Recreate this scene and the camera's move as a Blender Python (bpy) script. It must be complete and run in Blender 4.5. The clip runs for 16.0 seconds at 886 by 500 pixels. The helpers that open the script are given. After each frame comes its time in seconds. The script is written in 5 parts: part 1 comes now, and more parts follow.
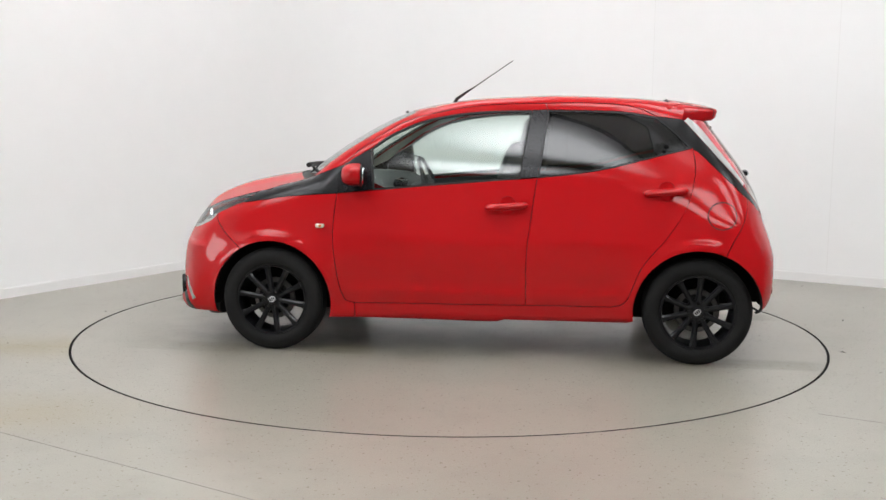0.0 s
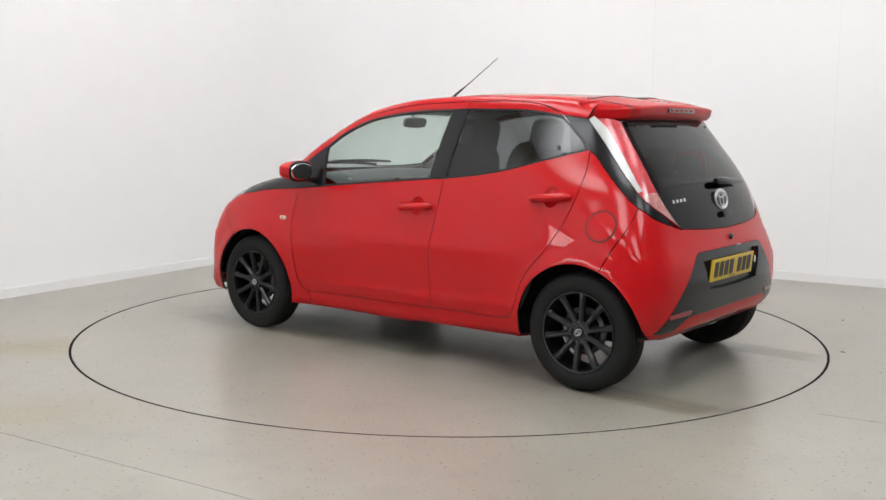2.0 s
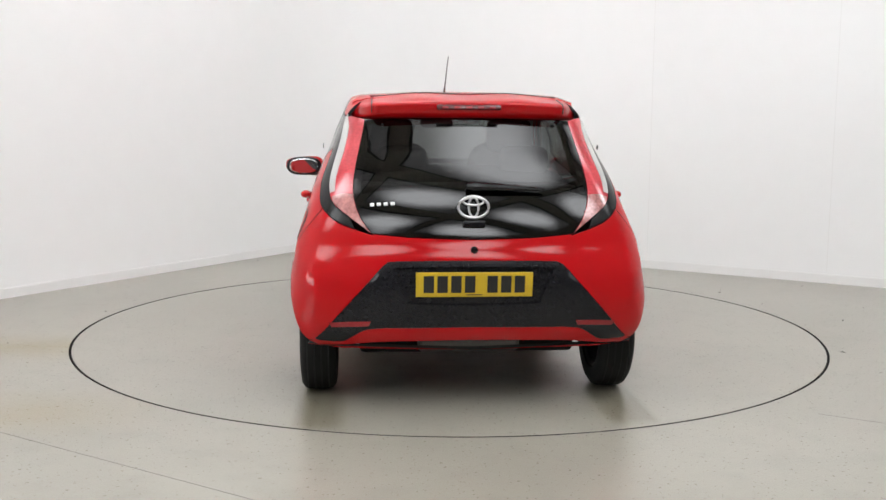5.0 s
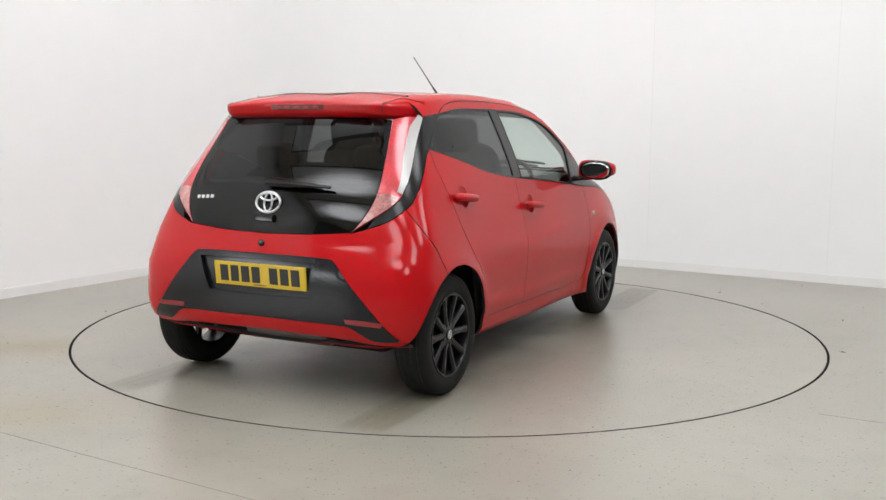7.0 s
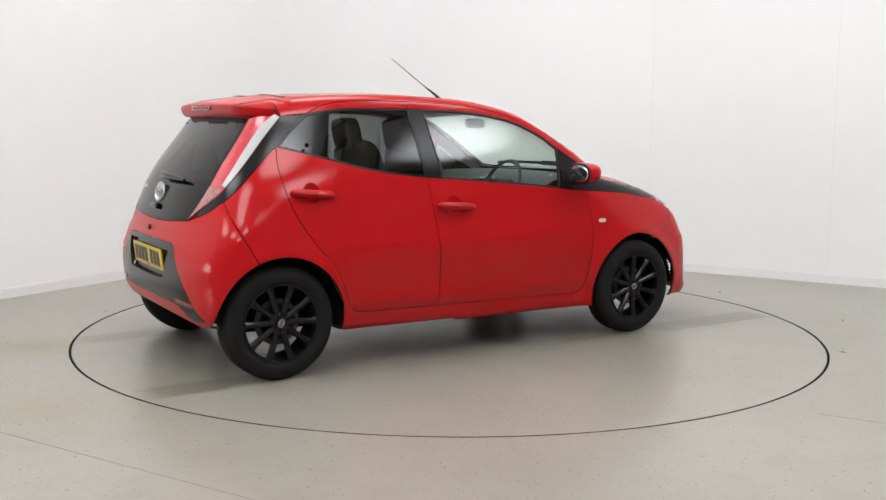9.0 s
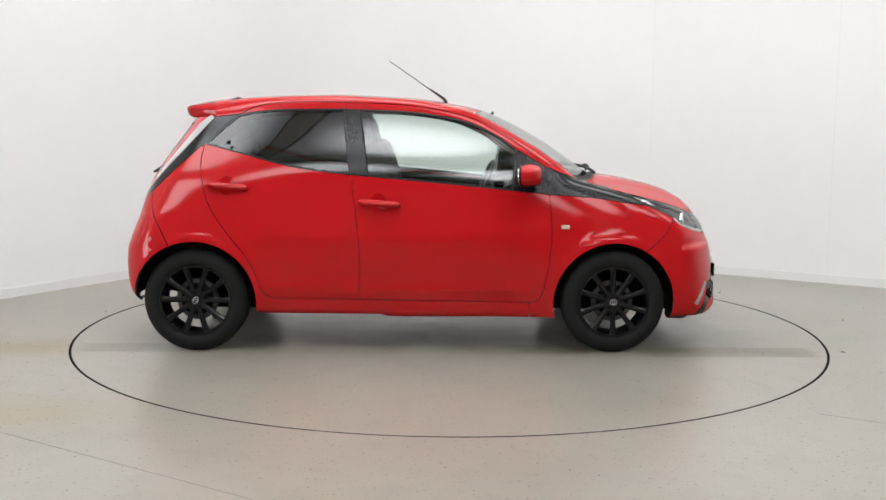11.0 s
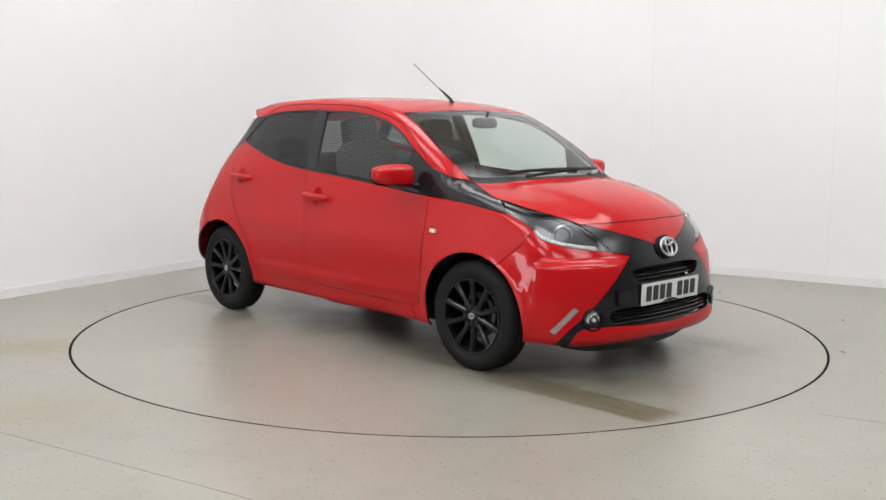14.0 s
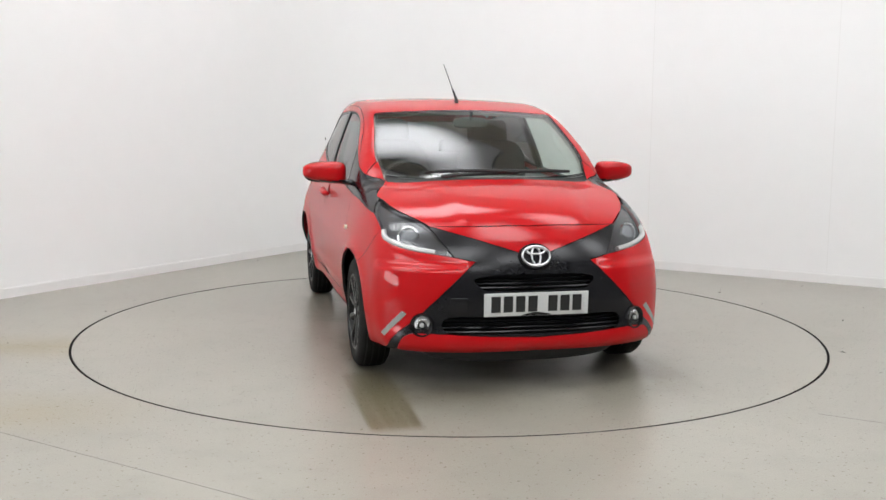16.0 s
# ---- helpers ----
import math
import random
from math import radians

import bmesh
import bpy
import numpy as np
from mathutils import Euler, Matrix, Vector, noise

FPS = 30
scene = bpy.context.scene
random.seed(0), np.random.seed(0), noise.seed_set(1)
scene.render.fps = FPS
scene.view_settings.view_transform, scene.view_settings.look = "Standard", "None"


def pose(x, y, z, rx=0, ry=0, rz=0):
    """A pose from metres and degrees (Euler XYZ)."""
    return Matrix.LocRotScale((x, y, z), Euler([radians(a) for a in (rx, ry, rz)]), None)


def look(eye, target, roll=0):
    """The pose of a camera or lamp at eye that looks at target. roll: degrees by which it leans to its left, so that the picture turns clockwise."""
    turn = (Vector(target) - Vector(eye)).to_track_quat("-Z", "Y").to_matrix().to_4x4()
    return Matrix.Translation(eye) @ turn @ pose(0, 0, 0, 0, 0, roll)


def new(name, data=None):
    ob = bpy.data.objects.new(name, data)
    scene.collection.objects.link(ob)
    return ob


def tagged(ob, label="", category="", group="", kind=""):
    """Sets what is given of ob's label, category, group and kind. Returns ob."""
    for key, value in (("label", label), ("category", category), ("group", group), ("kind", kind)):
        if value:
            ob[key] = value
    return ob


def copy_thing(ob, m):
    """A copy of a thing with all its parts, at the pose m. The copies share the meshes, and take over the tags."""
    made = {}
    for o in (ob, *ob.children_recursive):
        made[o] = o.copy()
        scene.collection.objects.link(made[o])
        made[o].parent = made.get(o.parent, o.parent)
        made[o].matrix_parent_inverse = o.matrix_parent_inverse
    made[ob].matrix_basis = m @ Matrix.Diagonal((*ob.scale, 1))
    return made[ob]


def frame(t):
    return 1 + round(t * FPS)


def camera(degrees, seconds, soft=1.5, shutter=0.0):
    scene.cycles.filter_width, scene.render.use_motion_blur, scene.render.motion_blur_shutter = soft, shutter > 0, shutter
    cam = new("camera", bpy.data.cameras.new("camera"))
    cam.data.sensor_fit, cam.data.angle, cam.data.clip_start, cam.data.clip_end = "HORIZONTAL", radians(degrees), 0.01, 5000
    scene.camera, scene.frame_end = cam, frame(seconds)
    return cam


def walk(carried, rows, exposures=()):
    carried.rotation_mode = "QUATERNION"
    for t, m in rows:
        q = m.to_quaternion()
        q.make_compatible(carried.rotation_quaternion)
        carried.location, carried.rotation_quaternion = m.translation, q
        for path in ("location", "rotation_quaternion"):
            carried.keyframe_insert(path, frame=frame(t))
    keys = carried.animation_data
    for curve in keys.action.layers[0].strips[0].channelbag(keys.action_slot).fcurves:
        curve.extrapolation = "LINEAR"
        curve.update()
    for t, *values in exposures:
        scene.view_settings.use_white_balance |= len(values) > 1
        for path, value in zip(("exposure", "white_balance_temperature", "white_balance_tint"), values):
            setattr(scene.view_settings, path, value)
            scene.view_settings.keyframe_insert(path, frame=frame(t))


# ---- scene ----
cam = camera(48.26, 16.0)
EYE = look((0.0, -6.191, 1.269), (-0.0311, -1.2305, 0.6438), 0.429)
walk(cam, [(0.0, EYE), (16.0, EYE)])
TURN = [(0.0, 172.74), (0.5, 165.3), (1.0, 157.4), (1.5, 149.85), (2.0, 141.65), (2.5, 133.95), (3.0, 125.85), (5.5, 87.05), (6.0, 79.05), (6.5, 71.5),
        (7.0, 63.55), (7.5, 56.0), (8.0, 48.0), (8.5, 40.4), (9.0, 32.4), (9.5, 24.9), (12.0, -14.3), (12.5, -21.85), (13.0, -29.8),
        (13.5, -37.35), (14.0, -45.25), (14.5, -52.9), (15.0, -60.85), (15.5, -68.45), (16.0, -76.45)]
CAR_AT = (-0.27, 0.048)

from mathutils.geometry import delaunay_2d_cdt

# ---- light ----
world = bpy.data.worlds.new("room_air")
scene.world = world
world.use_nodes = True
world.node_tree.nodes["Background"].inputs[0].default_value = (1.0, 0.98, 0.95, 1)
world.node_tree.nodes["Background"].inputs[1].default_value = 0.05
scene.view_settings.exposure = 0.0
LAMP = 7.4


# ---- materials ----
def material(name, color, rough=0.5, metal=0.0, coat=0.0, grain=0.0, scale=40.0, bump=0.0, coarse=3.0, emit=0.0, spec=0.5, coat_rough=0.03):
    m = bpy.data.materials.new(name)
    m.use_nodes = True
    n, l = m.node_tree.nodes, m.node_tree.links
    b = n["Principled BSDF"]
    b.inputs["Base Color"].default_value = (*color, 1)
    b.inputs["Roughness"].default_value = rough
    b.inputs["Metallic"].default_value = metal
    b.inputs["Coat Weight"].default_value = coat
    b.inputs["Coat Roughness"].default_value = coat_rough
    b.inputs["Specular IOR Level"].default_value = spec
    if emit:
        b.inputs["Emission Color"].default_value = (*color, 1)
        b.inputs["Emission Strength"].default_value = emit
    if grain or bump:
        tc = n.new("ShaderNodeTexCoord")
        fine, large = n.new("ShaderNodeTexNoise"), n.new("ShaderNodeTexNoise")
        fine.inputs["Scale"].default_value, large.inputs["Scale"].default_value = scale, coarse
        fine.inputs["Detail"].default_value, large.inputs["Detail"].default_value = 5, 4
        l.new(tc.outputs["Object"], fine.inputs["Vector"])
        l.new(tc.outputs["Object"], large.inputs["Vector"])
        if grain:
            add = n.new("ShaderNodeMath")
            add.operation = "ADD"
            l.new(fine.outputs["Fac"], add.inputs[0])
            l.new(large.outputs["Fac"], add.inputs[1])
            mr = n.new("ShaderNodeMapRange")
            mr.inputs["From Min"].default_value, mr.inputs["From Max"].default_value = 0.6, 1.4
            mr.inputs["To Min"].default_value, mr.inputs["To Max"].default_value = 1 - grain, 1 + grain
            l.new(add.outputs[0], mr.inputs["Value"])
            mul = n.new("ShaderNodeVectorMath")
            mul.operation = "SCALE"
            mul.inputs[0].default_value = color
            l.new(mr.outputs[0], mul.inputs["Scale"])
            l.new(mul.outputs[0], b.inputs["Base Color"])
        if bump:
            bp = n.new("ShaderNodeBump")
            bp.inputs["Strength"].default_value, bp.inputs["Distance"].default_value = bump, 0.002
            l.new(fine.outputs["Fac"], bp.inputs["Height"])
            l.new(bp.outputs[0], b.inputs["Normal"])
    return m


def glass(name, tint, base=0.045):
    """A thin pane: a tinted clear sheet whose mirror gloss grows towards grazing."""
    m = bpy.data.materials.new(name)
    m.use_nodes = True
    n, l = m.node_tree.nodes, m.node_tree.links
    n.clear()
    out, mix, tr, gl, lw, pw, ma = (n.new("ShaderNode" + k) for k in ("OutputMaterial", "MixShader", "BsdfTransparent", "BsdfGlossy", "LayerWeight", "Math", "Math"))
    tr.inputs[0].default_value = (*tint, 1)
    gl.inputs["Roughness"].default_value = 0.015
    lw.inputs[0].default_value = 0.5
    pw.operation, ma.operation = "POWER", "MULTIPLY_ADD"
    pw.inputs[1].default_value = 5.0
    ma.inputs[1].default_value, ma.inputs[2].default_value = 1 - base, base
    l.new(lw.outputs["Facing"], pw.inputs[0])
    l.new(pw.outputs[0], ma.inputs[0])
    l.new(ma.outputs[0], mix.inputs[0])
    l.new(tr.outputs[0], mix.inputs[1])
    l.new(gl.outputs[0], mix.inputs[2])
    l.new(mix.outputs[0], out.inputs[0])
    return m


RED = material("red_paint", (0.43, 0.0022, 0.005), 0.5, 0.0, 0.6, 0.03, 900, 0.0, 2.0, spec=0.06)
BLACK_GLOSS = material("gloss_black", (0.005, 0.005, 0.006), 0.18, spec=0.35)
BAND = material("black_glass_print", (0.005, 0.005, 0.006), 0.45, spec=0.15)
BLACK_TRIM = material("black_trim", (0.009, 0.009, 0.011), 0.21, 0.0, 0.0, 0.15, 80, spec=0.36)
RUBBER_GAP_BLACK = material("rubber_and_gap_black", (0.007, 0.007, 0.007), 0.6, grain=0.1, scale=200)
TYRE = material("tyre_rubber", (0.0085, 0.0082, 0.008), 0.7, grain=0.25, scale=60, bump=0.25, coarse=8, spec=0.2)
RIM = material("black_alloy", (0.005, 0.005, 0.006), 0.32, 0.0, 0.25, 0.15, 80, spec=0.2)
METAL = material("chrome", (0.75, 0.75, 0.76), 0.16, 1.0)
STEEL = material("brake_steel", (0.14, 0.135, 0.13), 0.5, 1.0, grain=0.15, scale=50)
UNDER = material("underbody", (0.008, 0.0078, 0.0075), 0.8, grain=0.4, scale=15, spec=0.15)
CABIN = material("cabin_plastic", (0.075, 0.076, 0.078), 0.6, grain=0.15, scale=120)
SILVER = material("bright_silver", (0.62, 0.62, 0.63), 0.28, 0.85)
CLOTH = material("seat_cloth", (0.022, 0.022, 0.025), 0.9, grain=0.06, scale=120)
PALE = material("headlining", (0.55, 0.53, 0.49), 0.9, grain=0.05, scale=150)
CLEAR = glass("clear_green_glass", (0.80, 0.88, 0.85), 0.085)
SCREEN = glass("windscreen_glass", (0.80, 0.87, 0.83), 0.10)
TINTED = glass("tinted_glass", (0.17, 0.17, 0.18), 0.055)
BACKGLASS = glass("dark_back_glass", (0.12, 0.12, 0.125), 0.045)
LENS = glass("lamp_lens", (0.95, 0.96, 0.97), 0.05)
RED_LENS = material("red_lamp_lens", (0.50, 0.035, 0.05), 0.2, 0.0, 1.0, 0.3, 90, coarse=9)
PINK_LENS = material("clear_pinkish_lens", (0.42, 0.17, 0.16), 0.15, 0.0, 1.0, 0.5, 70, coarse=22)
WHITE_GUIDE = material("white_light_guide", (0.45, 0.44, 0.43), 0.3, coat=0.8)
YELLOW = material("yellow_plate", (0.60, 0.40, 0.012), 0.45, coat=0.4, grain=0.05, scale=60)
WHITE_PLATE = material("white_plate", (0.62, 0.63, 0.62), 0.45, coat=0.4, grain=0.05, scale=60)
INK = material("plate_black", (0.012, 0.012, 0.012), 0.5)
AMBER = material("amber_bulb", (0.75, 0.22, 0.04), 0.3)
MIRROR = material("mirror_glass", (0.85, 0.87, 0.88), 0.02, 1.0)
WALL = material("white_wall_paint", (0.86, 0.855, 0.85), 0.7, grain=0.012, scale=6, bump=0.03, coarse=0.5)
SKIRT = material("white_skirting", (0.80, 0.79, 0.78), 0.5, grain=0.02, scale=10)
CEILING = material("ceiling_paint", (0.84, 0.81, 0.70), 0.85, grain=0.1, scale=5)
FAR_WALL = material("plain_wall_paint", (0.16, 0.158, 0.155), 0.7, grain=0.08, scale=3, coarse=0.4)
TUBE = material("lamp_diffuser", (0.965, 0.983, 1.013), 0.4, emit=LAMP)


def soften(m):
    """The diffuser glows most in its middle and fades to its edges."""
    n, l = m.node_tree.nodes, m.node_tree.links
    tc, mp, ln, mr = (n.new("ShaderNode" + k) for k in ("TexCoord", "Mapping", "VectorMath", "MapRange"))
    mp.inputs["Scale"].default_value = (0.58, 0.9, 0.0)
    ln.operation = "LENGTH"
    mr.interpolation_type = "SMOOTHSTEP"
    mr.inputs["From Min"].default_value, mr.inputs["From Max"].default_value = 1.05, 0.35
    mr.inputs["To Min"].default_value, mr.inputs["To Max"].default_value = 0.25, LAMP
    l.new(tc.outputs["Object"], mp.inputs["Vector"])
    l.new(mp.outputs[0], ln.inputs[0])
    l.new(ln.outputs["Value"], mr.inputs["Value"])
    l.new(mr.outputs[0], n["Principled BSDF"].inputs["Emission Strength"])


soften(TUBE)
DAYLIGHT = material("frosted_daylight_pane", (0.95, 0.98, 1.0), 0.6, emit=7.0)
METAL_DARK = material("lamp_housing", (0.2, 0.2, 0.2), 0.5)


def floor_material(name, marks):
    """Grey-beige painted concrete, worn and softly shiny; marks: brown tyre tracks, and water stains with shade painted
    in under the car.
    """
    m = bpy.data.materials.new(name)
    m.use_nodes = True
    n, l = m.node_tree.nodes, m.node_tree.links
    b = n["Principled BSDF"]
    tc = n.new("ShaderNodeTexCoord")

    def noise_at(scale, detail=5.0, lo=0.4, hi=0.6):
        t = n.new("ShaderNodeTexNoise")
        t.inputs["Scale"].default_value, t.inputs["Detail"].default_value = scale, detail
        l.new(tc.outputs["Object"], t.inputs["Vector"])
        r = n.new("ShaderNodeMapRange")
        r.inputs["From Min"].default_value, r.inputs["From Max"].default_value = lo, hi
        l.new(t.outputs["Fac"], r.inputs["Value"])
        return r.outputs[0]

    def mix(fac, a, c):
        x = n.new("ShaderNodeMix")
        x.data_type = "RGBA"
        for s, v in ((x.inputs[0], fac), (x.inputs[6], a), (x.inputs[7], c)):
            if isinstance(v, (tuple, float)):
                s.default_value = (*v, 1) if isinstance(v, tuple) else v
            else:
                l.new(v, s)
        return x.outputs[2]

    def math_node(op, a, c=0.0, clamp=False):
        x = n.new("ShaderNodeMath")
        x.operation, x.use_clamp = op, clamp
        for s, v in zip(x.inputs, (a, c)):
            if isinstance(v, (int, float)):
                s.default_value = v
            else:
                l.new(v, s)
        return x.outputs[0]

    base = mix(noise_at(0.7, 3, 0.35, 0.7), (0.292, 0.275, 0.230), (0.244, 0.229, 0.190))
    base = mix(math_node("MULTIPLY", noise_at(90, 6, 0.3, 0.75), 0.22), base, (0.222, 0.211, 0.180))
    base = mix(math_node("MULTIPLY", noise_at(5, 7, 0.5, 0.85), 0.4), base, (0.17, 0.160, 0.133))
    sep = n.new("ShaderNodeSeparateXYZ")
    l.new(tc.outputs["Object"], sep.inputs[0])
    rough = math_node("ADD", 0.26, math_node("MULTIPLY", noise_at(60, 4, 0.2, 0.8), 0.06))

    def band(value, lo, hi, soft):
        up = n.new("ShaderNodeMapRange")
        up.inputs["From Min"].default_value, up.inputs["From Max"].default_value = lo - soft, lo + soft
        l.new(value, up.inputs["Value"])
        dn = n.new("ShaderNodeMapRange")
        dn.inputs["From Min"].default_value, dn.inputs["From Max"].default_value = hi + soft, hi - soft
        l.new(value, dn.inputs["Value"])
        return math_node("MULTIPLY", up.outputs[0], dn.outputs[0])

    if marks == "tracks":
        # worn brownish strips where cars roll on and off
        ay = math_node("ABSOLUTE", math_node("SUBTRACT", sep.outputs[1], 0.048))
        ax = sep.outputs[0]
        off = math_node("SUBTRACT", 0.048, sep.outputs[1])
        strip = math_node("MULTIPLY", band(off, 0.64, 0.87, 0.012), band(ax, 1.08, 2.06, 0.04))
        faint = math_node("MULTIPLY", band(off, -0.86, -0.64, 0.03), band(ax, 1.0, 1.75, 0.12))
        back = math_node("MULTIPLY", band(ay, 0.58, 0.79, 0.02), band(ax, -2.10, -1.40, 0.06))
        short = math_node("MULTIPLY", band(ay, 0.58, 0.80, 0.02), band(ax, 0.36, 0.80, 0.05))
        both = math_node("ADD", strip, math_node("ADD", math_node("MULTIPLY", faint, 0.45), math_node("ADD", math_node("MULTIPLY", back, 0.7), math_node("MULTIPLY", short, 0.75))), True)
        # streaks drawn out along the way the wheels roll
        drawn = n.new("ShaderNodeMapping")
        drawn.inputs["Scale"].default_value = (0.7, 16.0, 1.0)
        l.new(tc.outputs["Object"], drawn.inputs["Vector"])
        streak = n.new("ShaderNodeTexNoise")
        streak.inputs["Scale"].default_value, streak.inputs["Detail"].default_value = 1.6, 3
        l.new(drawn.outputs[0], streak.inputs["Vector"])
        worn = math_node("MULTIPLY", both, math_node("ADD", 0.32, math_node("MULTIPLY", streak.outputs["Fac"], 1.0)), True)
        # wheel and water smears, which also paint in the shade beneath the car
        stain_shade = math_node("MULTIPLY", band(ay, -0.2, 0.86, 0.14), math_node("MULTIPLY", band(ax, -1.45, 1.75, 0.25), noise_at(1.7, 6, 0.40, 0.60)))
        base = mix(math_node("MULTIPLY", stain_shade, 0.75), base, (0.095, 0.083, 0.054))
        base = mix(worn, base, (0.105, 0.089, 0.048))
    else:
        # a yellowish worn lane across the floor beside the turntable
        lane = math_node("ADD", band(sep.outputs[1], -2.2, -1.75, 0.16), band(sep.outputs[1], -0.85, -0.5, 0.16), True)
        lane = math_node("MULTIPLY", lane, band(sep.outputs[0], -9.0, -1.75, 0.5))
        base = mix(math_node("MULTIPLY", lane, math_node("MULTIPLY", noise_at(1.6, 5, 0.25, 0.55), 0.95)), base, (0.215, 0.172, 0.085))
    l.new(base, b.inputs["Base Color"])
    l.new(rough, b.inputs["Roughness"])
    b.inputs["Coat Weight"].default_value, b.inputs["Coat Roughness"].default_value = 0.2, 0.28
    bp = n.new("ShaderNodeBump")
    bp.inputs["Strength"].default_value, bp.inputs["Distance"].default_value = 0.12, 0.002
    l.new(noise_at(140, 4), bp.inputs["Height"])
    l.new(bp.outputs[0], b.inputs["Normal"])
    return m


FLOOR = floor_material("painted_concrete", "lane")
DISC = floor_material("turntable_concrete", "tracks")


# ---- mesh helpers ----
def mesh_object(name, verts, faces, mat, parent=None, smooth=True, normals=None):
    me = bpy.data.meshes.new(name)
    me.from_pydata([tuple(map(float, v)) for v in verts], [], [tuple(map(int, f)) for f in faces])
    for mt in (mat if isinstance(mat, (list, tuple)) else [mat]):
        me.materials.append(mt)
    if smooth:
        me.polygons.foreach_set("use_smooth", [True] * len(me.polygons))
    if normals is not None:
        me.normals_split_custom_set_from_vertices([tuple(map(float, v)) for v in normals])
    ob = new(name, me)
    ob.parent = parent
    return ob


def part(name, bm, mat, parent=None, label="", smooth=0.6):
    """Links a bmesh as one mesh object; edges sharper than smooth radians stay sharp."""
    me = bpy.data.meshes.new(name)
    bmesh.ops.recalc_face_normals(bm, faces=bm.faces)
    for f in bm.faces:
        f.smooth = True
    for e in bm.edges:
        e.smooth = len(e.link_faces) == 2 and e.calc_face_angle(0) < smooth
    bm.to_mesh(me)
    bm.free()
    me.materials.append(mat)
    ob = new(name, me)
    ob.parent = parent
    return tagged(ob, label)


def box(bm, size, at=(0, 0, 0), turn=(0, 0, 0), bevel=0.0):
    made = bmesh.ops.create_cube(bm, size=1.0)["verts"]
    bmesh.ops.scale(bm, vec=size, verts=made)
    if bevel:
        edges = list({e for v in made for e in v.link_edges})
        made = list({v for f in bmesh.ops.bevel(bm, geom=edges, offset=bevel, segments=3, affect="EDGES", profile=0.6)["faces"] for v in f.verts} | {v for v in made if v.is_valid})
    bmesh.ops.transform(bm, matrix=pose(*at, *turn), verts=made)
    return made


def lathe(bm, profile, at=(0, 0, 0), axis="y", seg=48, close=False):
    """Turns (radius, along) points about an axis."""
    rings = []
    for r, a in profile:
        ring = []
        for k in range(seg):
            c, s = math.cos(2 * math.pi * k / seg) * r, math.sin(2 * math.pi * k / seg) * r
            p = {"y": (c, a, s), "z": (c, s, a), "x": (a, c, s)}[axis]
            ring.append(bm.verts.new((p[0] + at[0], p[1] + at[1], p[2] + at[2])))
        rings.append(ring)
    pairs = list(zip(rings, rings[1:] + ([rings[0]] if close else [])))
    if not close:
        pairs = list(zip(rings, rings[1:]))
    for a, b in pairs:
        for k in range(seg):
            bm.faces.new((a[k], a[(k + 1) % seg], b[(k + 1) % seg], b[k]))
    return rings


def tube(bm, pts, radius, seg=8, flat=1.0):
    """A round bar along points; radius may be a list."""
    pts = [Vector(p) for p in pts]
    rings = []
    for i, p in enumerate(pts):
        d = (pts[min(i + 1, len(pts) - 1)] - pts[max(i - 1, 0)]).normalized()
        a = d.orthogonal() if abs(d.z) > 0.95 else d.cross(Vector((0, 0, 1)))
        a.normalize()
        b = d.cross(a)
        r = radius[i] if isinstance(radius, (list, tuple)) else radius
        rings.append([bm.verts.new(p + a * r * math.cos(2 * math.pi * k / seg) + b * r * flat * math.sin(2 * math.pi * k / seg)) for k in range(seg)])
    for a, b in zip(rings, rings[1:]):
        for k in range(seg):
            bm.faces.new((a[k], a[(k + 1) % seg], b[(k + 1) % seg], b[k]))
    bm.faces.new(rings[0])
    bm.faces.new(rings[-1][::-1])



# ---- body shape: a smooth solid from a side silhouette and a half-width map ----
def smooth_curve(pts, n=8, closed=False):
    """Catmull-Rom through points, n steps a span."""
    p = np.array(pts, float)
    if len(p) < 3:
        return np.array([p[0] + (p[1] - p[0]) * k / n for k in range(n + 1)])
    q = np.vstack([p[-1], p, p[0], p[1]]) if closed else np.vstack([2 * p[0] - p[1], p, 2 * p[-1] - p[-2]])
    out = []
    for i in range(1, len(q) - 2):
        a, b, c, d = q[i - 1], q[i], q[i + 1], q[i + 2]
        for k in range(n):
            t = k / n
            out.append(0.5 * (2 * b + (c - a) * t + (2 * a - 5 * b + 4 * c - d) * t * t + (3 * b - a - 3 * c + d) * t ** 3))
    if not closed:
        out.append(p[-1])
    return np.array(out)


SILHOUETTE = np.vstack([
    smooth_curve([(1.60, 0.20), (1.80, 0.185), (1.872, 0.21), (1.885, 0.255), (1.868, 0.33), (1.862, 0.45), (1.85, 0.55), (1.825, 0.64),
                  (1.772, 0.740), (1.685, 0.825), (1.535, 0.893), (1.355, 0.938), (1.19, 0.965)], 10),
    smooth_curve([(1.10, 0.99), (0.935, 1.111), (0.795, 1.201), (0.60, 1.305), (0.425, 1.371), (0.21, 1.411), (0.045, 1.431), (-0.264, 1.446),
                  (-0.434, 1.450), (-0.77, 1.440), (-1.0, 1.423), (-1.2, 1.396)], 10),
    smooth_curve([(-1.25, 1.30), (-1.335, 1.19), (-1.42, 1.08), (-1.485, 0.98), (-1.530, 0.885), (-1.560, 0.80), (-1.573, 0.755), (-1.592, 0.70), (-1.615, 0.60),
                  (-1.618, 0.45), (-1.60, 0.34), (-1.54, 0.27), (-1.45, 0.24)], 10),
    np.array([(-1.2, 0.22), (0.0, 0.19), (1.2, 0.19)])])
W_X = [-1.65, -1.4, -1.2, -0.7, 0.0, 0.8, 1.2, 1.5, 1.75, 1.95]
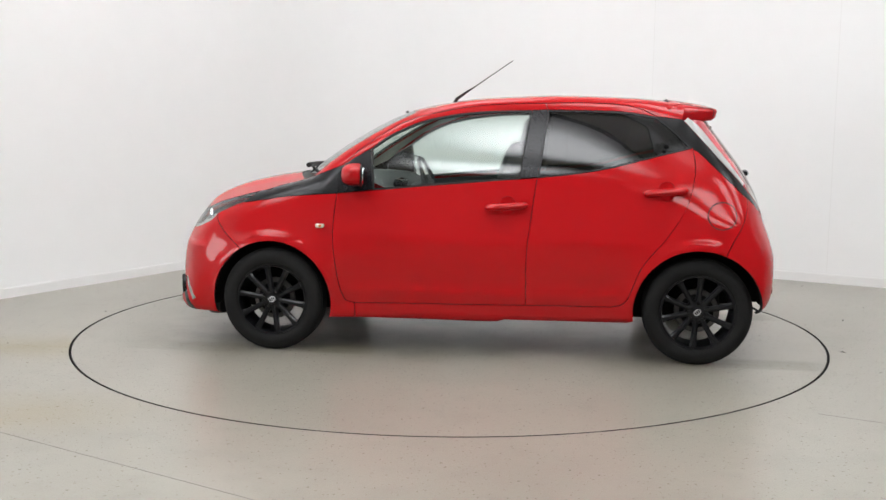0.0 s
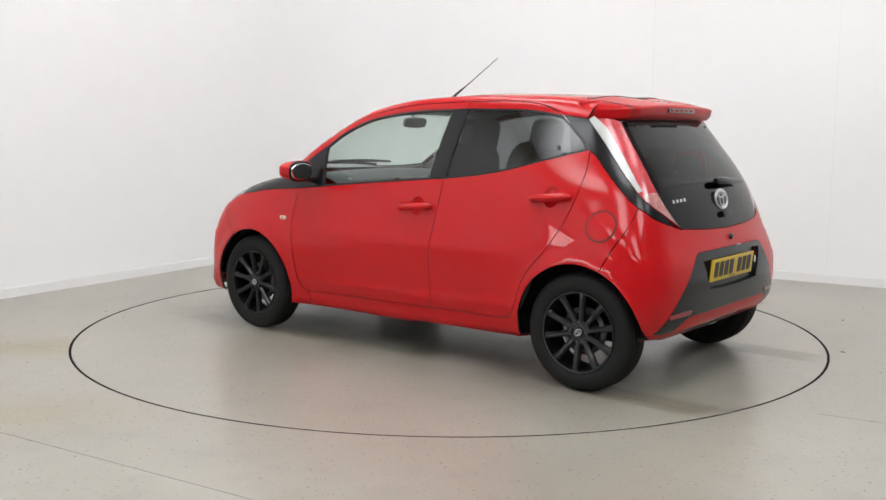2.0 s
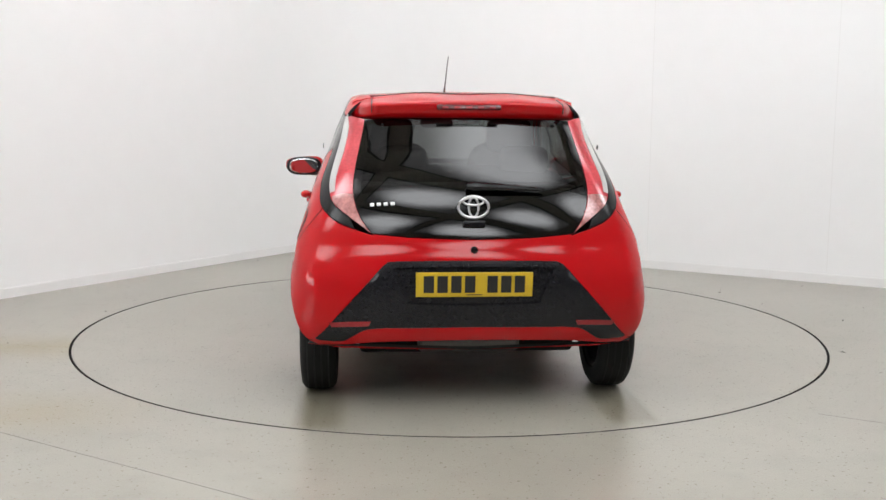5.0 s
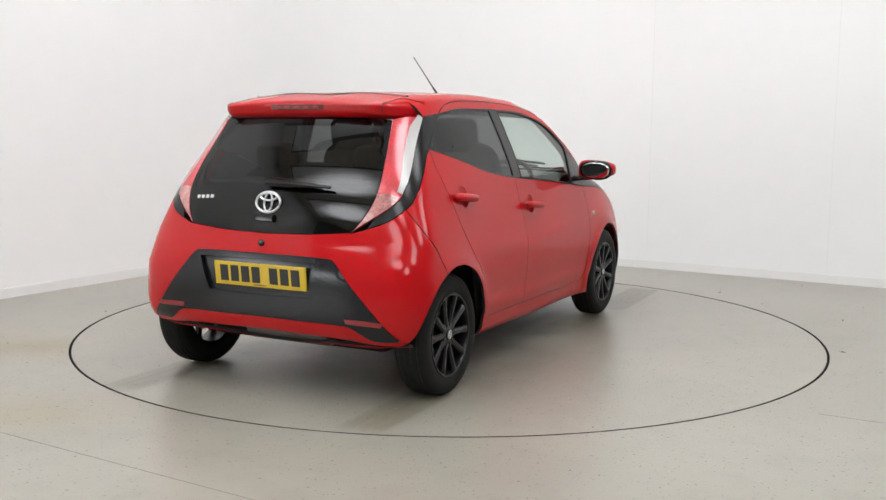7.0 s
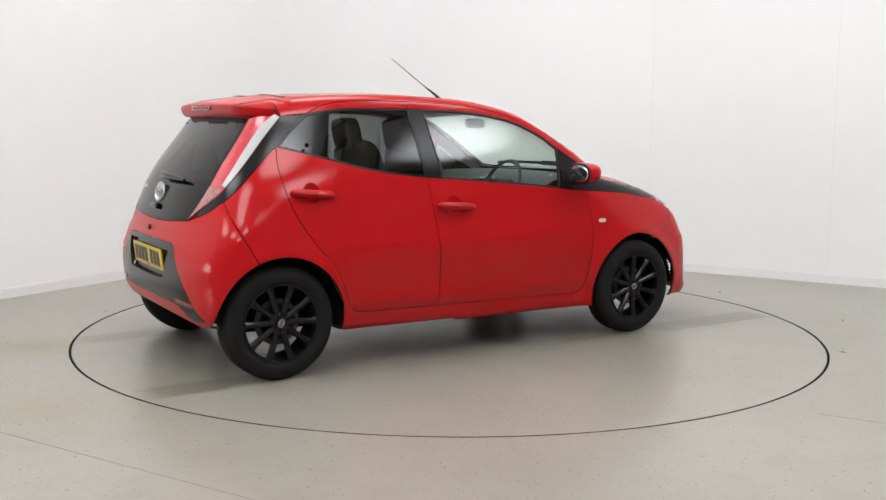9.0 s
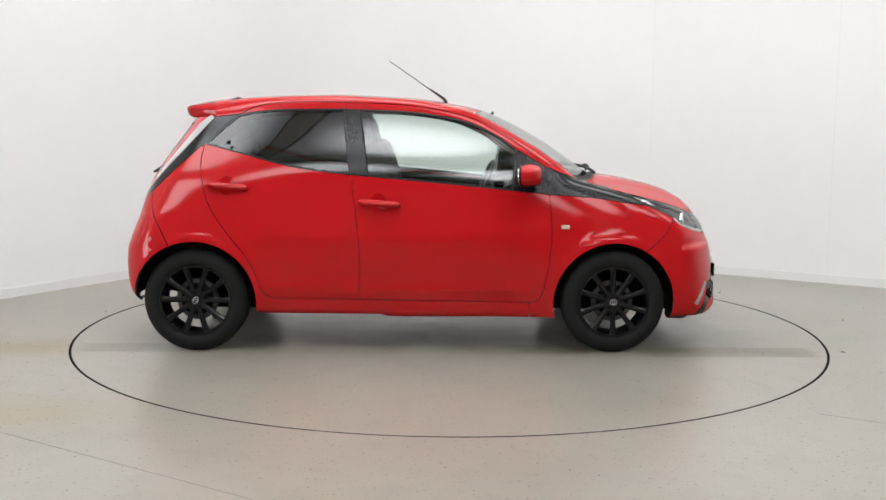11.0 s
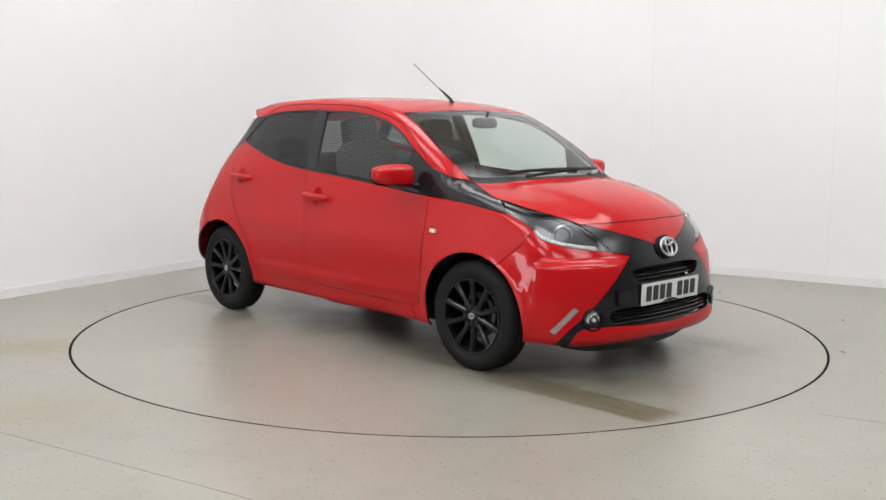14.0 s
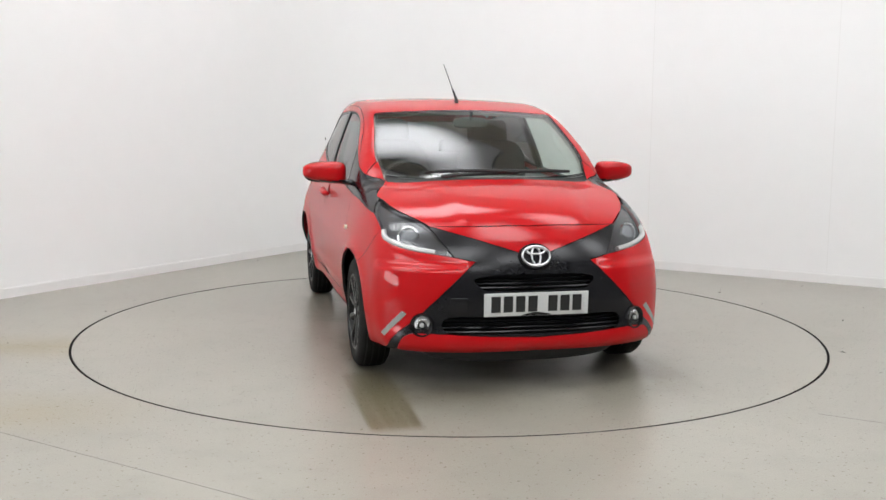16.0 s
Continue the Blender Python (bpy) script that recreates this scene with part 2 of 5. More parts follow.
W_Z = [0.15, 0.30, 0.55, 0.75, 0.90, 1.0, 1.2, 1.35, 1.47]
WIDTH = [
    [0.71, 0.765, 0.775, 0.745, 0.740, 0.745, 0.765, 0.72, 0.64, 0.52],
    [0.750, 0.80, 0.80, 0.765, 0.757, 0.762, 0.787, 0.755, 0.68, 0.54],
    [0.772, 0.808, 0.813, 0.798, 0.793, 0.796, 0.795, 0.755, 0.68, 0.53],
    [0.742, 0.787, 0.793, 0.779, 0.775, 0.769, 0.758, 0.71, 0.62, 0.48],
    [0.665, 0.718, 0.748, 0.750, 0.746, 0.733, 0.705, 0.64, 0.54, 0.42],
    [0.618, 0.672, 0.708, 0.726, 0.724, 0.706, 0.665, 0.60, 0.50, 0.38],
    [0.50, 0.545, 0.597, 0.650, 0.657, 0.646, 0.61, 0.55, 0.46, 0.36],
    [0.44, 0.487, 0.533, 0.585, 0.595, 0.588, 0.56, 0.50, 0.43, 0.34],
    [0.40, 0.442, 0.478, 0.53, 0.540, 0.535, 0.51, 0.46, 0.40, 0.32]]


def spline_matrix(xs):
    """Slopes of a natural cubic spline as a matrix on its values."""
    n, xs = len(xs), np.array(xs)
    a, b = np.zeros((n, n)), np.zeros((n, n))
    h = np.diff(xs)
    a[0, :2], b[0, :2] = (2, 1), (-3 / h[0], 3 / h[0])
    a[-1, -2:], b[-1, -2:] = (1, 2), (-3 / h[-1], 3 / h[-1])
    for i in range(1, n - 1):
        a[i, i - 1:i + 2] = 1 / h[i - 1], 2 * (1 / h[i - 1] + 1 / h[i]), 1 / h[i]
        b[i, i - 1] -= 3 / h[i - 1] ** 2
        b[i, i] += 3 / h[i - 1] ** 2 - 3 / h[i] ** 2
        b[i, i + 1] += 3 / h[i] ** 2
    return np.linalg.solve(a, b)


def hermite(xs, x):
    """Span, and the four weights on value, value, slope, slope."""
    xs = np.array(xs)
    x = np.clip(x, xs[0], xs[-1])
    i = np.clip(np.searchsorted(xs, x) - 1, 0, len(xs) - 2)
    h = xs[i + 1] - xs[i]
    t = (x - xs[i]) / h
    return i, 2 * t ** 3 - 3 * t ** 2 + 1, 3 * t ** 2 - 2 * t ** 3, h * (t ** 3 - 2 * t ** 2 + t), h * (t ** 3 - t ** 2)


WIDTH = np.array(WIDTH)
WIDTH_X = WIDTH @ spline_matrix(W_X).T
WIDTH_Z = spline_matrix(W_Z) @ WIDTH
WIDTH_XZ = spline_matrix(W_Z) @ WIDTH_X


def half_width(x, z):
    i, a0, a1, a2, a3 = hermite(W_X, x)
    j, b0, b1, b2, b3 = hermite(W_Z, z)
    w = 0
    for k, b, m, mx in ((j, b0, WIDTH, WIDTH_X), (j + 1, b1, WIDTH, WIDTH_X), (j, b2, WIDTH_Z, WIDTH_XZ), (j + 1, b3, WIDTH_Z, WIDTH_XZ)):
        w = w + b * (a0 * m[k, i] + a1 * m[k, i + 1] + a2 * mx[k, i] + a3 * mx[k, i + 1])
    # flared wheel arches, and the soft crease along the doors
    for cx in (1.17, -1.17):
        r = np.hypot(x - cx, z - 0.285)
        w = w + 0.014 * np.exp(-((r - 0.345) / 0.045) ** 2) * (z > 0.1)
    # a crease along the doors, and a flare above the sill
    along = np.exp(-((x + 0.05) / 0.86) ** 6)
    w = w + along * 0.006 * np.exp(-((z - 0.645 - 0.015 * x - 0.04 * x * x) / 0.05) ** 2)
    w = w + along * 0.013 * np.exp(-((z - 0.345 - 0.03 * x * x) / 0.040) ** 2)
    return w


def exact_distance(x, z):
    """Signed distance to the silhouette, negative inside."""
    a = SILHOUETTE
    best = np.full(x.shape, 1e9)
    odd = np.zeros(x.shape, bool)
    for (ax, az), (bx, bz) in zip(a, np.roll(a, -1, 0)):
        ex, ez = bx - ax, bz - az
        t = np.clip(((x - ax) * ex + (z - az) * ez) / (ex * ex + ez * ez + 1e-12), 0, 1)
        best = np.minimum(best, (x - ax - t * ex) ** 2 + (z - az - t * ez) ** 2)
        if az != bz:
            odd ^= ((az > z) != (bz > z)) & (x < ex * (z - az) / ez + ax)
    return np.where(odd, -1, 1) * np.sqrt(best)


STEP, X0, Z0 = 0.012, -2.6, -0.3
DIST = exact_distance(*np.meshgrid(X0 + STEP * np.arange(440), Z0 + STEP * np.arange(190), indexing="ij"))


def inside_distance(x, z):
    """The same from a grid, with smooth cubic weights."""
    u, v = np.clip((x - X0) / STEP, 1, 437), np.clip((z - Z0) / STEP, 1, 187)
    i, j = u.astype(int), v.astype(int)

    def weights(t):
        return ((1 - t) ** 3 / 6, (3 * t ** 3 - 6 * t ** 2 + 4) / 6, (-3 * t ** 3 + 3 * t ** 2 + 3 * t + 1) / 6, t ** 3 / 6)

    wu, wv = weights(u - i), weights(v - j)
    d = 0
    for a in range(4):
        for c in range(4):
            d = d + wu[a] * wv[c] * DIST[i + a - 1, j + c - 1]
    return d


def solid(p):
    """Below zero inside the body."""
    x, y, z = p[..., 0], np.abs(p[..., 1]), p[..., 2]
    front = 1 / (1 + np.exp(-(x - 0.2) / 0.12))
    rear = 1 / (1 + np.exp((x + 0.95) / 0.08))
    y2 = y * y
    low = 1 / (1 + np.exp((z - 0.68) / 0.065))
    high = 1 / (1 + np.exp(-(z - 1.0) / 0.04))
    sweep = (1 - low - high) * 0.43 * y2 + low * (0.17 * y2 + 0.50 * y2 * y2) + high * 0.32 * y2
    a = inside_distance(x + sweep * front - rear * ((0.10 - 0.08 * low) * y2 + 0.19 * y2 * y2), z + 0.07 * y2 * (z > 0.6) + 0.0 * y)
    # raised middle of the bonnet, between two soft creases
    edge = 0.30 + 0.16 * (1.75 - x)
    a = a - 0.013 / (1 + np.exp(-(edge - y) / 0.020)) / (1 + np.exp(-(x - 1.12) / 0.04)) / (1 + np.exp(-(z - 0.74) / 0.015)) / (1 + np.exp((x - 1.70) / 0.02))
    # full corner between bonnet and windscreen pillar
    a = a - 0.020 * np.exp(-((x - 0.95) / 0.25) ** 2 - ((y - 0.70) / 0.14) ** 2)
    b = (y - half_width(x, z)) * 0.95
    k = 0.045 + 0.055 * rear
    h = np.clip(0.5 + 0.5 * (a - b) / k, 0, 1)
    return b + (a - b) * h + k * h * (1 - h)


def first_hit(start, way, far=1.6, steps=40):
    """Where rays from outside meet the body."""
    start, way = np.asarray(start, float), np.asarray(way, float)
    lo = np.zeros(len(start))
    hi = np.full(len(start), np.nan)
    f0 = solid(start)
    for k in range(1, steps + 1):
        s = far * k / steps
        f = solid(start + way * s)
        new_hit = np.isnan(hi) & (f <= 0)
        hi[new_hit] = s
        lo = np.where(np.isnan(hi), s, lo)
    hi = np.where(np.isnan(hi), far, hi)
    for _ in range(18):
        mid = (lo + hi) / 2
        f = solid(start + way * mid[:, None])
        lo, hi = np.where(f > 0, mid, lo), np.where(f > 0, hi, mid)
    return start + way * hi[:, None]


# ---- panels: patches of the body between feature lines ----
def slope(p):
    """Outward unit normal of the body's surface."""
    e, g = 2e-3, np.zeros_like(p)
    for k in range(3):
        d = np.zeros(3)
        d[k] = e
        g[:, k] = solid(p + d) - solid(p - d)
    return g / np.maximum(np.linalg.norm(g, axis=1, keepdims=True), 1e-9)


def snap(p):
    p = np.array(p, float)
    for _ in range(6):
        p = p - slope(p) * solid(p)[:, None]
    return p


def to_flat(kind, p):
    if kind == "S":
        return p[:, [0, 2]].copy()
    if kind == "T":
        return p[:, [0, 1]].copy()
    cx, sg = (0.9, 1) if kind == "F" else (-0.75, -1)
    return np.stack([np.arctan2(p[:, 1], sg * (p[:, 0] - cx)) * 0.8, p[:, 2]], 1)


def from_flat(kind, q):
    n = len(q)
    if kind == "S":
        return first_hit(np.stack([q[:, 0], np.full(n, 1.05), q[:, 1]], 1), np.tile((0.0, -1.0, 0.0), (n, 1)), 1.05)
    if kind == "T":
        return first_hit(np.stack([q[:, 0], q[:, 1], np.full(n, 1.6)], 1), np.tile((0.0, 0.0, -1.0), (n, 1)), 1.4)
    cx, sg = (0.9, 1) if kind == "F" else (-0.75, -1)
    a = q[:, 0] / 0.8
    d = np.stack([sg * np.cos(a), np.sin(a), np.zeros(n)], 1)
    return first_hit(np.stack([np.full(n, cx), np.zeros(n), q[:, 1]], 1) + 1.4 * d, -d, 1.4)


def side(pts, n=6):
    """A smooth line on the flank, from (x, z)."""
    return from_flat("S", smooth_curve(pts, n))


def above(pts, n=6):
    """A smooth line on the upper side, from (x, y)."""
    return from_flat("T", smooth_curve(pts, n))


def line(pts, n=6):
    """A smooth line near the surface, laid onto it."""
    return snap(smooth_curve(pts, n))


def mirrored(c):
    """A line from the car's middle to its left, carried on from right to left."""
    c = np.array(c)
    return np.vstack([(c * (1, -1, 1))[::-1][:-1], c])


def inside_loop(pts, loop):
    odd = np.zeros(len(pts), bool)
    x, y = pts[:, 0], pts[:, 1]
    for (ax, ay), (bx, by) in zip(loop, np.roll(loop, -1, 0)):
        if ay != by:
            odd ^= ((ay > y) != (by > y)) & (x < (bx - ax) * (y - ay) / (by - ay) + ax)
    return odd


def tidy(loop, least):
    out = [loop[0]]
    for p in loop[1:]:
        if np.hypot(*(p - out[-1])) > least:
            out.append(p)
    if np.hypot(*(out[0] - out[-1])) < least:
        out.pop()
    return np.array(out)


def shrink(loop, gap):
    """Moves a loop inwards by gap."""
    area = np.sum(loop[:, 0] * np.roll(loop[:, 1], -1) - loop[:, 1] * np.roll(loop[:, 0], -1))
    sg = 1 if area > 0 else -1
    d0, d1 = loop - np.roll(loop, 1, 0), np.roll(loop, -1, 0) - loop
    n0 = sg * np.stack([-d0[:, 1], d0[:, 0]], 1) / np.linalg.norm(d0, axis=1)[:, None]
    n1 = sg * np.stack([-d1[:, 1], d1[:, 0]], 1) / np.linalg.norm(d1, axis=1)[:, None]
    b = n0 + n1
    return loop + gap * b / np.maximum(np.sum(b * b, 1), 0.6)[:, None] * 2 / 2 * 1.0


def panel(name, kind, lines, mat, parent, label="", cell=0.035, gap=0.0033, skirt=0.014, proud=0.0, holes=(), flip=False, bowl=0.0):
    """One patch of the skin within a loop of lines, with a turned-in edge. flip: the same on the other flank."""
    loop = tidy(shrink(tidy(to_flat(kind, np.vstack(lines)), 0.004), gap), 0.002)
    lo, hi = loop.min(0), loop.max(0)
    g = np.stack(np.meshgrid(np.arange(lo[0] + cell / 2, hi[0], cell), np.arange(lo[1] + cell / 2, hi[1], cell)), -1).reshape(-1, 2)
    g = g[inside_loop(g, loop)]
    edges_a, edges_b = loop, np.roll(loop, -1, 0)
    cuts = [tidy(shrink(tidy(to_flat(kind, h), 0.004), -gap), 0.003) for h in holes]
    for h in cuts:
        if len(g):
            g = g[~inside_loop(g, h)]
        edges_a, edges_b = np.vstack([edges_a, h]), np.vstack([edges_b, np.roll(h, -1, 0)])
    if len(g):
        far = np.full(len(g), 1e9)
        for a, b in zip(edges_a, edges_b):
            e = b - a
            t = np.clip(((g - a) @ e) / (e @ e), 0, 1)
            far = np.minimum(far, np.hypot(*(g - a - t[:, None] * e).T))
        g = g[far > cell * 0.35]
    pts = [tuple(p) for p in loop]
    cons = [(i, (i + 1) % len(loop)) for i in range(len(loop))]
    for h in cuts:
        k = len(pts)
        pts += [tuple(p) for p in h]
        cons += [(k + i, k + (i + 1) % len(h)) for i in range(len(h))]
    pts += [tuple(p) for p in g]
    v2, _, faces, *_ = delaunay_2d_cdt([Vector(p) for p in pts], cons, [], 0, 1e-5)
    flat = np.array([tuple(v) for v in v2])
    mid = np.array([flat[list(f)].mean(0) for f in faces])
    keep = inside_loop(mid, loop)
    for h in cuts:
        keep &= ~inside_loop(mid, h)
    faces = [tuple(f) for f, k in zip(faces, keep) if k]
    p = from_flat(kind, flat)
    nrm = slope(p)
    p = p + nrm * proud
    if bowl:
        away = np.linalg.norm(flat - loop.mean(0), axis=1)
        p = p - nrm * (bowl * np.clip(1 - (away / away.max()) ** 2, 0, 1))[:, None]
    a, b, c = (p[[f[i] for f in faces]] for i in range(3))
    out = np.sum(np.cross(b - a, c - a) * nrm[[f[0] for f in faces]], 1) > 0
    faces = [f if o else f[::-1] for f, o in zip(faces, out)]
    if skirt:
        have = {}
        for f in faces:
            for i in range(len(f)):
                have[(f[i], f[(i + 1) % len(f)])] = True
        rim = [(i, j) for i, j in have if (j, i) not in have]
        idx = sorted({i for e in rim for i in e})
        base = len(p)
        # two rings: a tight rounded lip and the turned-in flange
        low = {i: base + k for k, i in enumerate(idx)}
        p = np.vstack([p, p[idx]])
        deep = {i: base + len(idx) + k for k, i in enumerate(idx)}
        p = np.vstack([p, p[idx] - nrm[idx] * skirt])
        inward = np.zeros_like(p[idx])
        for i, j in rim:
            t = p[j] - p[i]
            side_way = np.cross(nrm[i], t)
            side_way = -side_way / max(np.linalg.norm(side_way), 1e-9)
            inward[idx.index(i)] += side_way
            inward[idx.index(j)] += side_way
        inward /= np.maximum(np.linalg.norm(inward, axis=1, keepdims=True), 1e-9)
        nrm = np.vstack([nrm, inward, inward])
        skin = len(faces)
        faces += [(low[j], low[i], deep[i], deep[j]) for i, j in rim]
    if flip:
        p, nrm = p * (1, -1, 1), nrm * (1, -1, 1)
        faces = [f[::-1] for f in faces]
    ob = mesh_object(name, p, faces, mat, parent, True, None if bowl else nrm)
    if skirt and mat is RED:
        # the turned-in edges are black, to paint in the shade of the shut lines
        ob.data.materials.append(RUBBER_GAP_BLACK)
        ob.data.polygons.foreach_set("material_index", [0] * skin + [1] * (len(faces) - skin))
    return tagged(ob, label)




# ---- the room ----
def wall_piece(name, pts, height, thick, mat, z0=0.0):
    """An upright wall along plan points, thickened outwards (to the right of the way)."""
    p = np.array(pts, float)
    d = np.gradient(p, axis=0)
    nr = np.stack([d[:, 1], -d[:, 0]], 1)
    nr /= np.linalg.norm(nr, axis=1)[:, None]
    o = p + nr * thick
    n = len(p)
    v = [(*a, z0) for a in p] + [(*a, z0 + height) for a in p] + [(*a, z0) for a in o] + [(*a, z0 + height) for a in o]
    f = []
    for i in range(n - 1):
        j = i + 1
        f += [(i, j, n + j, n + i), (2 * n + j, 2 * n + i, 3 * n + i, 3 * n + j), (n + i, n + j, 3 * n + j, 3 * n + i), (j, i, 2 * n + i, 2 * n + j)]
    f += [(0, n, 3 * n, 2 * n), (n - 1, 3 * n - 1, 4 * n - 1, 2 * n - 1)]
    # the inner face keeps corners of its own, so that it shades as one upright sheet
    v += v[:2 * n]
    f = [tuple(i + 4 * n for i in q) if max(q) < 2 * n else q for q in f]
    ob = mesh_object(name, v, f, mat, None, len(p) > 3)
    return tagged(ob, kind="structure")


HEIGHT = 5.4
# a square room seen towards one corner; u runs along the left wall, v along the right wall
CORNER, U, V, SIDE = np.array((-1.094, 4.425)), np.array((-0.5134, -0.8581)), np.array((0.8581, -0.5134)), 13.0


def plan(u, v):
    return tuple(CORNER + u * U + v * V)


ROUND = 0.9
bend = [plan(ROUND - ROUND * math.sin(a), ROUND - ROUND * math.cos(a)) for a in np.linspace(0, math.pi / 2, 16)]
LONG = [plan(u, 0) for u in np.linspace(SIDE, ROUND, 20)] + bend[1:-1] + [plan(0, v) for v in np.linspace(ROUND, SIDE, 20)]
wall_piece("wall_north", LONG[::-1], HEIGHT, 0.15, WALL)
wall_piece("wall_south", [plan(SIDE, 0), plan(SIDE, SIDE)], HEIGHT, 0.15, FAR_WALL)
wall_piece("wall_east", [plan(SIDE, SIDE), plan(0, SIDE)], HEIGHT, 0.15, FAR_WALL)


def inset(pts, d):
    p = np.array(pts, float)
    g = np.gradient(p, axis=0)
    nr = np.stack([g[:, 1], -g[:, 0]], 1)
    return p + nr / np.linalg.norm(nr, axis=1)[:, None] * d


wall_piece("baseboard", inset(LONG[::-1], -0.014), 0.068, 0.012, SKIRT)
wall_piece("baseboard_cap", inset(LONG[::-1], -0.010), 0.006, 0.008, SKIRT, 0.068)

# faint upright joints between the boards of the right wall
for k, v in enumerate((3.363, 4.906)):
    bm = bmesh.new()
    box(bm, (0.005, 0.002, HEIGHT - 0.2), (*plan(0.0002, v), HEIGHT / 2), (0, 0, math.degrees(math.atan2(V[1], V[0]))))
    tagged(part("wall_joint_%d" % (k + 1), bm, SKIRT), kind="structure")

# ceiling and floor
tagged(mesh_object("ceiling", [(x, y, z) for z in (HEIGHT, HEIGHT + 0.2) for x, y in [plan(a, b) for a, b in ((-0.3, -0.3), (SIDE + 0.3, -0.3), (SIDE + 0.3, SIDE + 0.3), (-0.3, SIDE + 0.3))]],
                   [(0, 3, 2, 1), (4, 5, 6, 7), (0, 1, 5, 4), (1, 2, 6, 5), (2, 3, 7, 6), (3, 0, 4, 7)], CEILING, None, False), kind="structure")
R_DISC, R_PIT = 2.251, 2.266
SEG = 192
ring = [(math.cos(2 * math.pi * k / SEG), math.sin(2 * math.pi * k / SEG)) for k in range(SEG)]
fv = [(R_PIT * a, R_PIT * b, 0) for a, b in ring]
outer = []
for a, b in ring:
    s = min(16 / max(abs(a), 1e-6), 16 / max(abs(b), 1e-6))
    outer.append((a * s, b * s, 0))
fv += outer + [(R_PIT * a, R_PIT * b, -0.06) for a, b in ring] + [(0, 0, -0.06)]
ff = []
for k in range(SEG):
    j = (k + 1) % SEG
    ff += [(k, SEG + k, SEG + j, j), (k, j, 2 * SEG + j, 2 * SEG + k), (2 * SEG + k, 2 * SEG + j, 3 * SEG)]
floor = tagged(mesh_object("floor", fv, ff, [FLOOR, UNDER], None, False), kind="structure")
# the pit's walls and base are near black, painting the gap's shade
floor.data.polygons.foreach_set("material_index", [0, 1, 1] * SEG)

bm = bmesh.new()
rings = lathe(bm, [(R_DISC, -0.045), (R_DISC, -0.0015), (R_DISC - 0.002, 0.0), (1.2, 0.0)], axis="z", seg=SEG)
bm.faces.new(rings[-1])
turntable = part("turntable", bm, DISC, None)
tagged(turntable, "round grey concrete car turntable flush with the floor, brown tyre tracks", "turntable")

# crumbs and flakes of dirt lying about
rng = random.Random(4)
bm = bmesh.new()
for k in range(36):
    a, d = rng.uniform(0, 6.28), 2.3 + 2.2 * rng.random() ** 1.5
    s = rng.uniform(0.003, 0.009)
    box(bm, (s * rng.uniform(1, 3), s, 0.002), (d * math.cos(a), d * math.sin(a), 0.0012), (0, 0, rng.uniform(0, 180)))
tagged(part("floor_crumbs", bm, UNDER), "small dark crumbs scattered over the floor", "dirt", kind="stuff")

# an added near-black ring hides the disc's side and stands for the gap's shade
bm = bmesh.new()
lathe(bm, [(R_DISC + 0.0006, -0.04), (R_DISC + 0.0006, -0.0006), (R_DISC + 0.006, -0.0012), (R_DISC + 0.006, -0.04)], axis="z", seg=SEG)
part("gap_shade_ring", bm, UNDER, turntable, "near-black ring added to darken the turntable gap")

# joints cut in the floor
for k, (a, b) in enumerate((((-2.9, -1.62), (-0.1, -3.3)), ((1.66, -1.88), (4.4, -3.4)))):
    bm = bmesh.new()
    d = math.degrees(math.atan2(b[1] - a[1], b[0] - a[0]))
    box(bm, (math.hypot(b[0] - a[0], b[1] - a[1]), 0.003, 0.001), ((a[0] + b[0]) / 2, (a[1] + b[1]) / 2, 0.0006), (0, 0, d))
    tagged(part("floor_joint_%d" % (k + 1), bm, material("joint_filler", (0.24, 0.235, 0.22), 0.7, grain=0.3, scale=60)), kind="structure")


def ceiling_light():
    root = new("ceiling_light")
    bm = bmesh.new()
    box(bm, (3.5, 2.3, 0.06), (0, 0, 0.02), bevel=0.008)
    part("housing", bm, METAL_DARK, root, "grey metal lamp housing")
    bm = bmesh.new()
    box(bm, (3.4, 2.2, 0.03), (0, 0, -0.018), bevel=0.01)
    part("diffuser", bm, TUBE, root, "glowing white lamp diffuser")
    return tagged(root, "wide soft white lamp panel under the ceiling", "ceiling light", "lamps under the ceiling")


first = ceiling_light()
heading = math.degrees(math.atan2(V[1], V[0]))
spots = [(u, v, 0) for u in (2.4, 5.2, 8.1, 11.0) for v in (2.1, 6.0, 9.9)]
for k, (u, v, a) in enumerate(spots):
    m = pose(*plan(u, v), HEIGHT - 0.06, 0, 0, heading + a)
    if k:
        copy_thing(first, m)
    else:
        first.matrix_basis = m


# a bay of frosted panes round the corner of the left wall, behind the viewpoint
def window_bay(name, spot, way, s0, s1, low, top, cols):
    """Frosted panes between dark posts and rails; spot(s, off) is a place along the wall, off it."""
    bay = tagged(new(name), kind="structure")
    turn = math.degrees(math.atan2(-way[1], -way[0]))
    for k in range(cols + 1):
        bm = bmesh.new()
        box(bm, (0.04, 0.07, top - low + 0.06), (*spot(s0 + (s1 - s0) * k / cols, 0.05), (top + low) / 2), (0, 0, turn), 0.006)
        part("window_frame", bm, METAL_DARK, bay)
    for z in (low, top):
        bm = bmesh.new()
        box(bm, (s1 - s0, 0.06, 0.05), (*spot((s0 + s1) / 2, 0.05), z), (0, 0, turn), 0.006)
        part("window_rail", bm, METAL_DARK, bay)
    for k in range(cols):
        bm = bmesh.new()
        box(bm, ((s1 - s0) / cols - 0.06, 0.012, top - low - 0.05), (*spot(s0 + (s1 - s0) * (k + 0.5) / cols, 0.03), (top + low) / 2), (0, 0, turn))
        part("pane", bm, DAYLIGHT, bay)


